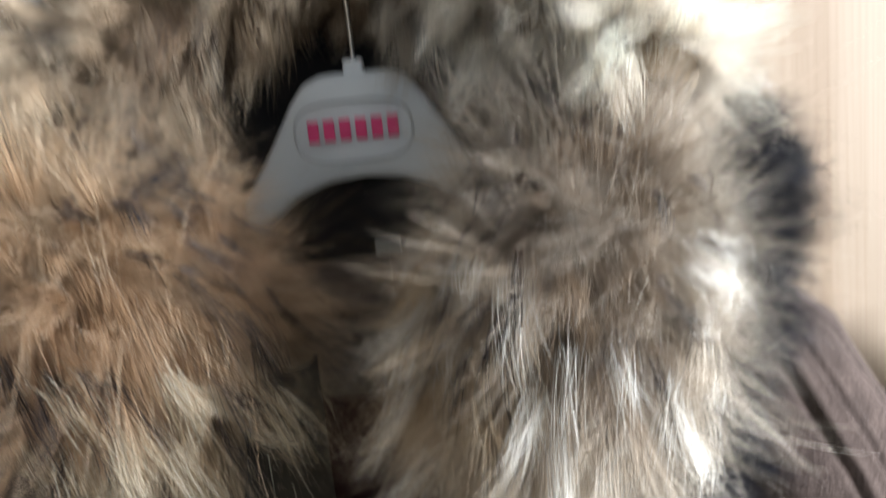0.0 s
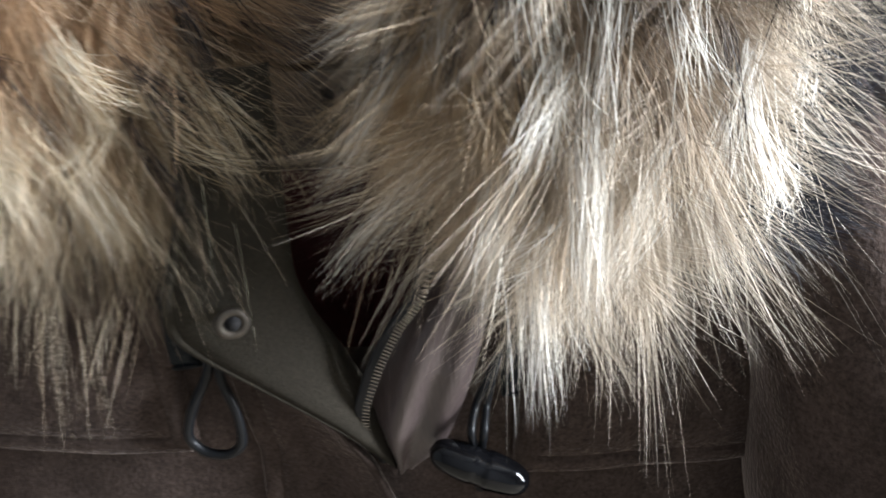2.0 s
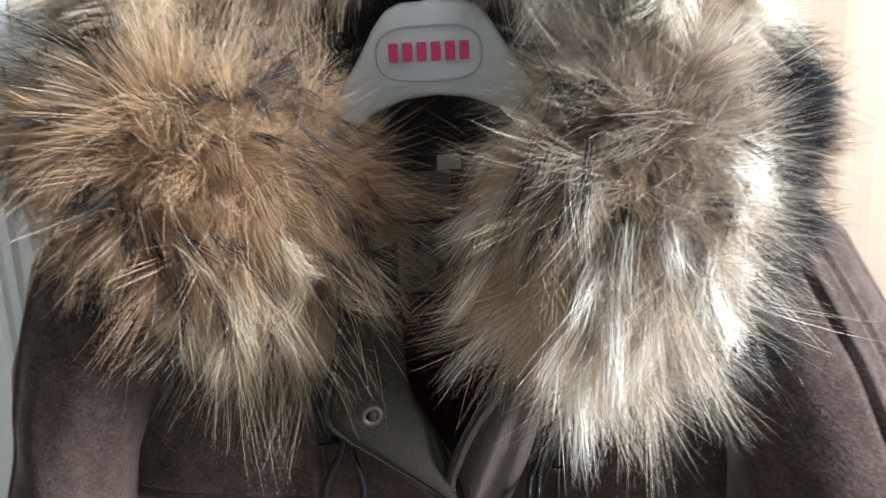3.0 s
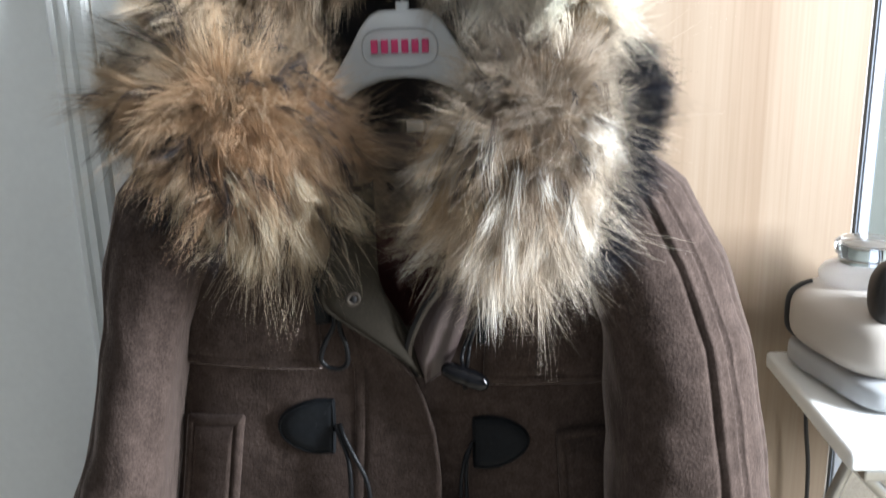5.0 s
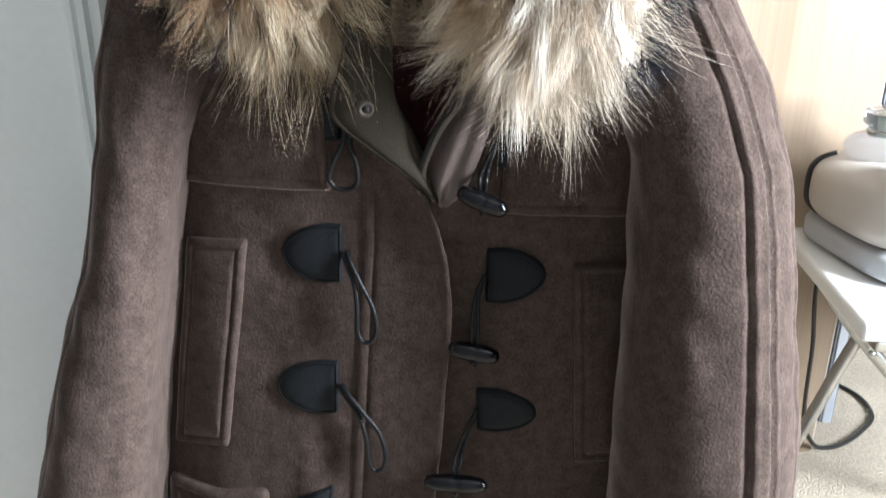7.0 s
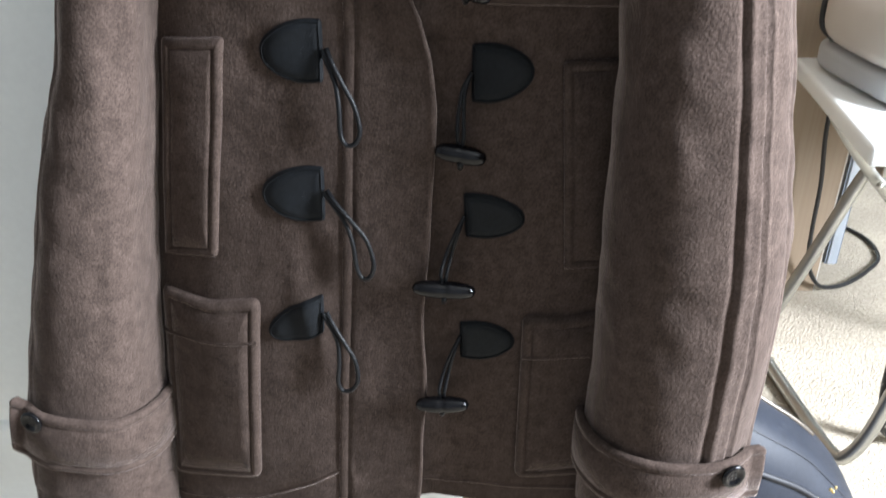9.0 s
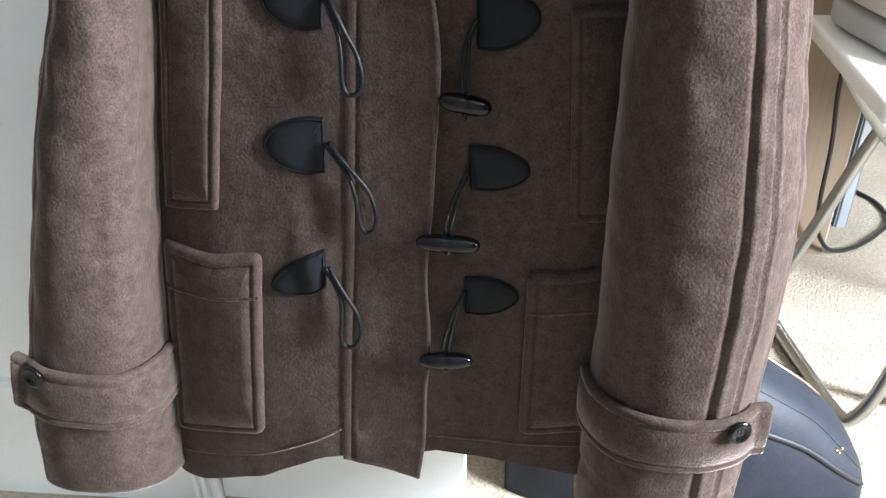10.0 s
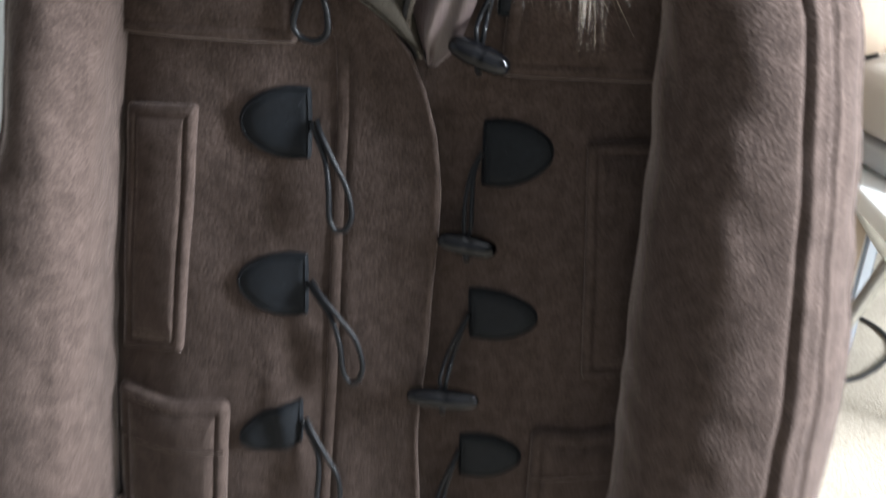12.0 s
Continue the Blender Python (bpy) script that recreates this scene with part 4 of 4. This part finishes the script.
def silver(p, r, th, n):
    f1, f2 = field(p, 60, 31), field(p, 25, 32)
    right = np.clip((p[:, 0] - 0.045) / 0.06, 0, 1)
    gold_ = np.clip((np.abs(p[:, 0] - 0.067) - 0.020) / 0.03, 0, 1) * np.clip(1.3 - np.abs(p[:, 2] - 1.005) / 0.06, 0, 1)
    root = mix(C(0.11, 0.085, 0.062), C(0.22, 0.19, 0.155), 0.5 + f1)
    mid = mix(C(0.21, 0.145, 0.092), C(0.55, 0.455, 0.345), r * 1.5 - 0.25 + 0.4 * f2)
    mid = mix(mid, C(0.47, 0.325, 0.175), gold_)
    mid = mix(mid, C(0.49, 0.425, 0.34), right * np.clip(r * 1.4 - 0.3, 0, 1))
    mid = mix(mid, C(0.74, 0.70, 0.63), np.clip((p[:, 2] - 1.055) / 0.03, 0, 1))
    tip = mix(mid * 1.15, C(0.90, 0.835, 0.73), 0.22 + 0.16 * right + 0.25 * rng.uniform(-1, 1, n))
    return root, mid, tip


def darken(cols, mask, amount=0.9):
    dark = np.array((0.014, 0.012, 0.014))[None]
    root, mid, tip = cols
    m = (mask * amount)[:, None]
    return root * (1 - 0.3 * m) + dark * 0.3 * m, mid * (1 - m) + dark * m, tip * (1 - m) + dark * m


for lobe, paint, who in ((LEFT, tawny, "tawny brown and cream fur lapel"), (RIGHT, silver, "silvery cream fur lapel")):
    skin = part("pelt", pelt(lobe), pelt_mat, fur)
    n = 60000
    p, along, nrm, r, th = lobe_roots(lobe, n)
    cols = paint(p, r, th, n)
    cols = (cols[0], mix(cols[0], cols[1], np.full(n, 0.8)), cols[1])
    strands("underfur", p, along, nrm, rng.uniform(0.020, 0.034, n) * trimmed(lobe, th), rng.uniform(0.00022, 0.00042, n), cols, fur, 3, 1300, 0.5, 0.006, 0.003, 0.55, "dense soft underfur", shade=0.15)
    n = 42000
    p, along, nrm, r, th = lobe_roots(lobe, n)
    cols = paint(p, r, th, n)
    if lobe is LEFT:
        black = 0.20 * (r > 0.1) * (p[:, 2] > 0.955) + 0.8 * ((p[:, 0] < -0.19) & (p[:, 2] < 0.985) & (r > 0.92))
    else:
        black = 0.14 * (p[:, 2] > 0.985) * (r > 0.1) + 0.05 + 0.9 * ((p[:, 0] > 0.102) & (p[:, 2] < 1.03) & (r > 0.88))
    length = rng.uniform(0.026, 0.042, n) * (0.85 + 0.25 * r) * trimmed(lobe, th)
    strands("guard_hair", p, along, nrm, length, rng.uniform(0.00013, 0.00029, n), cols, fur, 6, 2400, 0.62, 0.012, 0.012, 0.36 if lobe is LEFT else 0.40, who, black, 0.17)
    # stray long hairs
    n = 1800
    p, along, nrm, r, th = lobe_roots(lobe, n)
    keep = r > 0.35
    p, along, nrm, r, th = p[keep], along[keep], nrm[keep], r[keep], th[keep]
    n = len(p)
    cols = paint(p, r, th, n)
    cols = (cols[1], cols[2], cols[2])
    strands("stray_hair", p, along + rng.normal(scale=0.2, size=(n, 3)), nrm, rng.uniform(0.030, 0.046, n) * trimmed(lobe, th), rng.uniform(0.00013, 0.00020, n), cols, fur, 7, 600, 0.3, 0.012, 0.016, 0.42, "long stray hairs", 0.1 + 0 * r, 0.2)

    # separate locks lying over the rest, some black, some pale
    for tone, count, per, zlo, zhi in (("black", 210 if lobe is LEFT else 70, 24, 0.95 if lobe is LEFT else 0.975, 1.10), ("pale", 46, 34, 0.90, 1.0 if lobe is LEFT else 1.02)):
        p, along, nrm, r, th = lobe_roots(lobe, count * 6)
        ok = np.flatnonzero((r > 0.3) & (r < 0.97) & (p[:, 2] > zlo) & (p[:, 2] < zhi))[:count]
        k = np.repeat(ok, per)
        n = len(k)
        p2 = p[k] + nrm[k] * rng.uniform(0.014, 0.024, len(ok)).repeat(per)[:, None] + rng.normal(scale=0.0012 if tone == "black" else 0.0032, size=(n, 3))
        if tone == "black":
            c = mix(C(0.008, 0.007, 0.009), C(0.03, 0.023, 0.02), rng.uniform(-0.5, 1, n))
            cols = (mix(c, C(0.16, 0.10, 0.06), np.full(n, 0.3)), c, c)
        else:
            c = mix(C(0.55, 0.42, 0.26) if lobe is LEFT else C(0.74, 0.68, 0.58), C(0.92, 0.84, 0.68) if lobe is LEFT else C(0.9, 0.87, 0.81), rng.uniform(-0.2, 1, n))
            cols = (c * 0.55, c, c)
        strands("lock", p2, along[k], nrm[k], rng.uniform(0.028, 0.048, n) * trimmed(lobe, th[k]), rng.uniform(0.00014, 0.00028, n) * (1.5 if tone == "black" else 1.0), cols, fur, 6, len(ok), 0.75 if tone == "black" else 0.5, 0.010, 0.006, 0.16, tone + " lock of fur", leaders=np.arange(0, n, per))

# the black-haired underside that shows along the outer edges
for u0, u1, n, along_dir in ((SLEEVE_R, None, 20000, (0.75, -0.30, -0.40)), (SLEEVE_L, None, 4500, (-0.55, -0.2, -0.75))):
    f = rng.uniform(0, 1, n)
    if u0 is SLEEVE_R:
        line = smooth_path([(0.143, 0.425, 1.062), (0.139, 0.410, 1.025), (0.128, 0.400, 0.985), (0.114, 0.392, 0.945), (0.102, 0.386, 0.915)], 100)
    else:
        line = smooth_path([(-0.232, 0.43, 0.995), (-0.222, 0.42, 0.972), (-0.205, 0.41, 0.955)], 100)
    p = line[(f * 99).astype(int)] + rng.normal(scale=(0.006, 0.008, 0.006), size=(n, 3))
    along = np.repeat(np.array(along_dir)[None], n, 0) + 0.25 * np.stack([field(p, 60, 71), field(p, 60, 72), field(p, 60, 73)], -1)
    along /= np.linalg.norm(along, axis=1)[:, None]
    nrm = np.repeat(np.array(((0.2 if u0 is SLEEVE_R else -0.2), -0.95, 0.2))[None], n, 0)
    dark = mix(C(0.008, 0.008, 0.011), C(0.035, 0.036, 0.047), rng.uniform(-0.8, 1, n))
    strands("guard_hair", p, along, nrm, rng.uniform(0.014, 0.028, n), rng.uniform(0.00025, 0.00042, n), (dark, dark, dark), fur, 5, 420, 0.4, 0.006, 0.005, 0.3, "blue-black fur edge")

# the collar behind the neck
ARCH = smooth_path([(-0.20, 0.415, 1.085), (-0.18, 0.458, 1.115), (-0.125, 0.500, 1.142), (-0.04, 0.526, 1.156), (0.04, 0.500, 1.140), (0.092, 0.455, 1.110), (0.105, 0.405, 1.08)], 60)
part("pelt", tube(ARCH, 0.022, 0, 16), pelt_mat, fur)


def arch_roots(n):
    u = rng.uniform(0, 58.99, n)
    i = u.astype(int)
    f = (u - i)[:, None]
    c = ARCH[i] * (1 - f) + ARCH[i + 1] * f
    t = ARCH[i + 1] - ARCH[i]
    t /= np.linalg.norm(t, axis=1)[:, None]
    a = np.cross(t, (0, 0, 1.0))
    a /= np.linalg.norm(a, axis=1)[:, None]
    b = np.cross(a, t)
    w = rng.uniform(0, 2 * math.pi, n)
    nrm = a * np.cos(w)[:, None] + b * np.sin(w)[:, None]
    p = c + nrm * 0.021
    mid_ = np.clip(1 - np.abs(c[:, :1] + 0.04) / 0.06, 0, 1)
    front = np.array((0, -0.55, -0.25))[None] * (1 - mid_) + np.array((0, -0.05, -0.75))[None] * mid_ + 0.3 * nrm + 0.3 * np.stack([field(p, 40, 51), 0 * w, field(p, 40, 52)], -1)
    front[:, 0] += np.where(c[:, 0] < -0.04, -0.35, 0.35) * np.minimum(1, np.abs(c[:, 0] + 0.04) / 0.06)
    front /= np.linalg.norm(front, axis=1)[:, None]
    return p, front, nrm


for n, lo, hi, w0, w1, seg, nm in ((20000, 0.02, 0.034, 0.00035, 0.0006, 3, "underfur"), (16000, 0.032, 0.052, 0.00018, 0.00034, 5, "guard_hair")):
    p, along, nrm = arch_roots(n)
    f1, f2 = field(p, 55, 61), field(p, 110, 62)
    root = mix(C(0.12, 0.08, 0.05), C(0.20, 0.14, 0.09), 0.5 + f1)
    mid = mix(C(0.19, 0.12, 0.07), C(0.36, 0.27, 0.18), 0.5 + 0.6 * f1)
    ends = np.clip((p[:, 0] + 0.025) / 0.04, 0, 1)
    root = mix(root, C(0.45, 0.39, 0.31), ends)
    mid = mix(mid, C(0.82, 0.76, 0.66), ends)
    tip = mix(mid, C(0.72, 0.62, 0.48), 0.4 + 0.4 * f2)
    cols = darken((root, mid, tip), (f2 > 0.9) * (1 - ends))
    strands(nm, p, along, nrm, rng.uniform(lo, hi, n) * (0.45 + 0.55 * np.clip((np.abs(p[:, 0] + 0.036) - 0.008) / 0.03, 0, 1)), rng.uniform(w0, w1, n), cols, fur, seg, 420, 0.7, 0.008, 0.005, 0.4, "brown mottled fur behind the neck", 0.14 - 0.11 * ends, 0.25)

# ---- the folding table ----
table = empty("folding_table", 0.8, 0.98, 0, label="small folding table with white top and steel tube legs", category="table")
part("tabletop", box(0.523, 1.12, 0.815, 1.185, 0.470, 0.500, 0.008, 4), laminate_white, table, "white laminate top with rounded edges")
part("leg_frame", tube([(0.69, 1.05, 0.47), (0.632, 1.048, 0.365), (0.575, 1.045, 0.20), (0.522, 1.043, 0.045), (0.515, 1.025, 0.014), (0.520, 0.985, 0.012), (0.545, 0.84, 0.012), (0.562, 0.765, 0.012), (0.575, 0.748, 0.022), (0.60, 0.752, 0.07), (0.64, 0.775, 0.20), (0.70, 0.80, 0.36), (0.735, 0.815, 0.47)], 0.0105, 140, 14), tube_steel, table, "bent steel tube leg frame resting on the carpet")
part("cross_leg", tube([(0.548, 1.022, 0.462), (0.64, 1.024, 0.35), (0.96, 1.03, 0.012)], 0.0105, 40, 14, flat=0.55), tube_steel, table, "flattened steel cross leg")
part("rivet", tube([(0.636, 1.008, 0.352), (0.636, 1.002, 0.352)], 0.006, 0, 14), steel, table)
part("corner_bracket", box(0.548, 0.64, 0.822, 0.85, 0.452, 0.4695, 0.003), tube_steel, table, smooth=False)

# ---- the appliance on it ----
unit = empty("garment_steamer", 0.75, 1.08, 0.5, label="beige rounded plastic appliance with a clear cup, lying on the table", category="appliance")


def loaf(x0, x1, y0, y1, z0, z1, power=3.2, turn=0.0, n=40, m=64):
    verts = []
    for i in range(n):
        u = -math.pi / 2 + math.pi * i / (n - 1)
        cu, su = math.cos(u), math.sin(u)
        for j in range(m):
            w = 2 * math.pi * j / m
            e = 2 / power
            x = math.copysign(abs(cu * math.cos(w)) ** e, math.cos(w)) if abs(cu) > 1e-9 else 0
            y = math.copysign(abs(cu * math.sin(w)) ** e, math.sin(w)) if abs(cu) > 1e-9 else 0
            z = math.copysign(abs(su) ** e, su)
            v = Vector(((x1 - x0) / 2 * x, (y1 - y0) / 2 * y, 0))
            v.rotate(Euler((0, 0, turn)))
            verts.append(((x0 + x1) / 2 + v.x, (y0 + y1) / 2 + v.y, (z0 + z1) / 2 + (z1 - z0) / 2 * z))
    return verts, grid_faces(n, m, True)


part("base_tray", loaf(0.552, 0.890, 0.935, 1.205, 0.500, 0.552, 5.0, radians(15)), grey_plastic, unit, "pale grey lower tray")
shell = part("shell", loaf(0.538, 0.883, 0.935, 1.205, 0.535, 0.662, 3.4, radians(15)), beige_plastic, unit)
arc = []
for k in range(12):
    u, w, e = -0.95 + 1.75 * k / 11, math.pi * 0.80, 2 / 3.4
    v = Vector((-0.1725 * 1.02 * abs(math.cos(u) * math.cos(w)) ** e, 0.135 * 1.02 * abs(math.cos(u) * math.sin(w)) ** e, 0))
    v.rotate(Euler((0, 0, radians(15))))
    arc.append((0.7105 + v.x, 1.07 + v.y, 0.5985 + 0.0635 * math.copysign(abs(math.sin(u)) ** e, u)))
part("end_gasket", tube(arc, 0.0052, 60, 10), black_plastic, unit, "black rubber edge")
cup = []
for r, z in ((0.070, 0.655), (0.072, 0.668), (0.064, 0.680), (0.044, 0.688), (0.044, 0.700), (0.050, 0.704), (0.051, 0.720), (0.046, 0.724), (0.0, 0.724)):
    cup += [(0.645 + r * math.cos(2 * math.pi * k / 32), 1.10 + r * math.sin(2 * math.pi * k / 32), z) for k in range(32)]
part("clear_cup", (cup, grid_faces(9, 32, True)), clear, unit, "clear plastic filler cup")
part("dial", loaf(0.588, 0.668, 0.925, 0.985, 0.630, 0.735, 2.4), black_plastic, unit, "black control knob")

# ---- cables ----
cable = empty("power_cable", 0.7, 1.25, 0, label="thin dark grey power cable looped on the carpet", category="cable")
part("cable", tube([(0.607, 1.20, 0.46), (0.610, 1.20, 0.36), (0.622, 1.20, 0.26), (0.627, 1.20, 0.15), (0.64, 1.212, 0.08), (0.668, 1.222, 0.03), (0.700, 1.236, 0.012), (0.745, 1.262, 0.006), (0.80, 1.31, 0.006), (0.845, 1.37, 0.006), (0.845, 1.45, 0.006), (0.80, 1.52, 0.006)], 0.0042, 120, 8), black_plastic, cable)
hose = empty("braided_hose", 0.65, 0.8, 0, label="black braided hose with white flecks hanging to the carpet", category="hose")
hose_line = [(0.80, 0.80, 0.55), (0.70, 0.79, 0.50), (0.648, 0.786, 0.36), (0.632, 0.79, 0.24), (0.626, 0.795, 0.17), (0.633, 0.797, 0.09), (0.652, 0.80, 0.03), (0.70, 0.81, 0.012), (0.80, 0.84, 0.012)]
hose_body = part("hose_body", tube(hose_line, 0.0095, 120, 12), black_plastic, hose)
hp = smooth_path(hose_line, 160)
flecks = []
for k in range(6, 150, 2):
    a = k * 0.62
    for b in (0, 2.1, 4.2):
        c = hp[k] + 0.0094 * np.array((math.cos(a + b), math.sin(a + b), 0))
        flecks.append(([tuple(c + np.array(o) * 0.0012) for o in ((1, 0, 0), (-1, 0, 0), (0, 1, 0), (0, -1, 0), (0, 0, 1.6), (0, 0, -1.6))], [(0, 2, 4), (2, 1, 4), (1, 3, 4), (3, 0, 4), (2, 0, 5), (1, 2, 5), (3, 1, 5), (0, 3, 5)]))
tagged(part("white_flecks", join_shells(*flecks), tag_white, hose, "white thread flecks", smooth=False), kind="stuff")

# ---- the bag ----
bag = empty("leather_bag", 0.32, 0.66, 0, label="slumped navy-grey leather bag with dark piping on the carpet", category="bag")


def bag_point(u, v, lift=0.0):
    """u runs across the bag from end to end, v from its front foot over the top to the back."""
    x = 0.055 + 0.485 * u
    h = 0.262 * math.sin(math.pi * min(1.0, max(0.0, 0.04 + 0.92 * u))) ** 0.62 * (1.0 - 0.22 * u)
    d = 0.105 * (0.55 + 0.45 * math.sin(math.pi * u) ** 0.7)
    w = math.pi * v
    c, s = math.cos(w), math.sin(w)
    y = 0.655 - (d + lift) * math.copysign(abs(c) ** 0.75, c)
    z = max(0.0, (h + lift) * abs(s) ** 0.8)
    sag = 0.006 * noise.noise(Vector((u * 6, v * 5, 1.0)))
    return (x, y + sag, z + sag * s)


bag_v = [bag_point(i / 70, j / 40) for i in range(71) for j in range(41)]
bag_body = part("bag_body", (bag_v, grid_faces(71, 41) + [tuple(range(41)), tuple(range(70 * 41, 71 * 41))]), bag_leather, bag)
part("piping", tube([bag_point(0.25 + 0.74 * k / 30, 0.20 + 0.04 * math.sin(k / 9), 0.001) for k in range(31)], 0.0042, 90, 8), bag_dark, bag, "dark rolled piping")
part("seam", tube([bag_point(0.45 + 0.54 * k / 30, 0.34 + 0.03 * math.sin(k / 8), 0.0) for k in range(31)], 0.0011, 90, 6), bag_dark, bag)
part("zip", tube([bag_point(0.5 + 0.38 * k / 30, 0.55, 0.001) for k in range(31)], 0.0036, 60, 8), zip_metal, bag, "metal zip along the top")
for dx, dz in ((0.0, 0.0), (0.006, 0.004), (0.004, -0.004)):
    q = bag_point(0.895, 0.30)
    part("stud", loaf(q[0] + dx - 0.0022, q[0] + dx + 0.0022, q[1] - 0.003, q[1] + 0.001, q[2] + dz - 0.0022, q[2] + dz + 0.0022, 2, 0, 8, 10), gold, bag, "tiny gold stud")
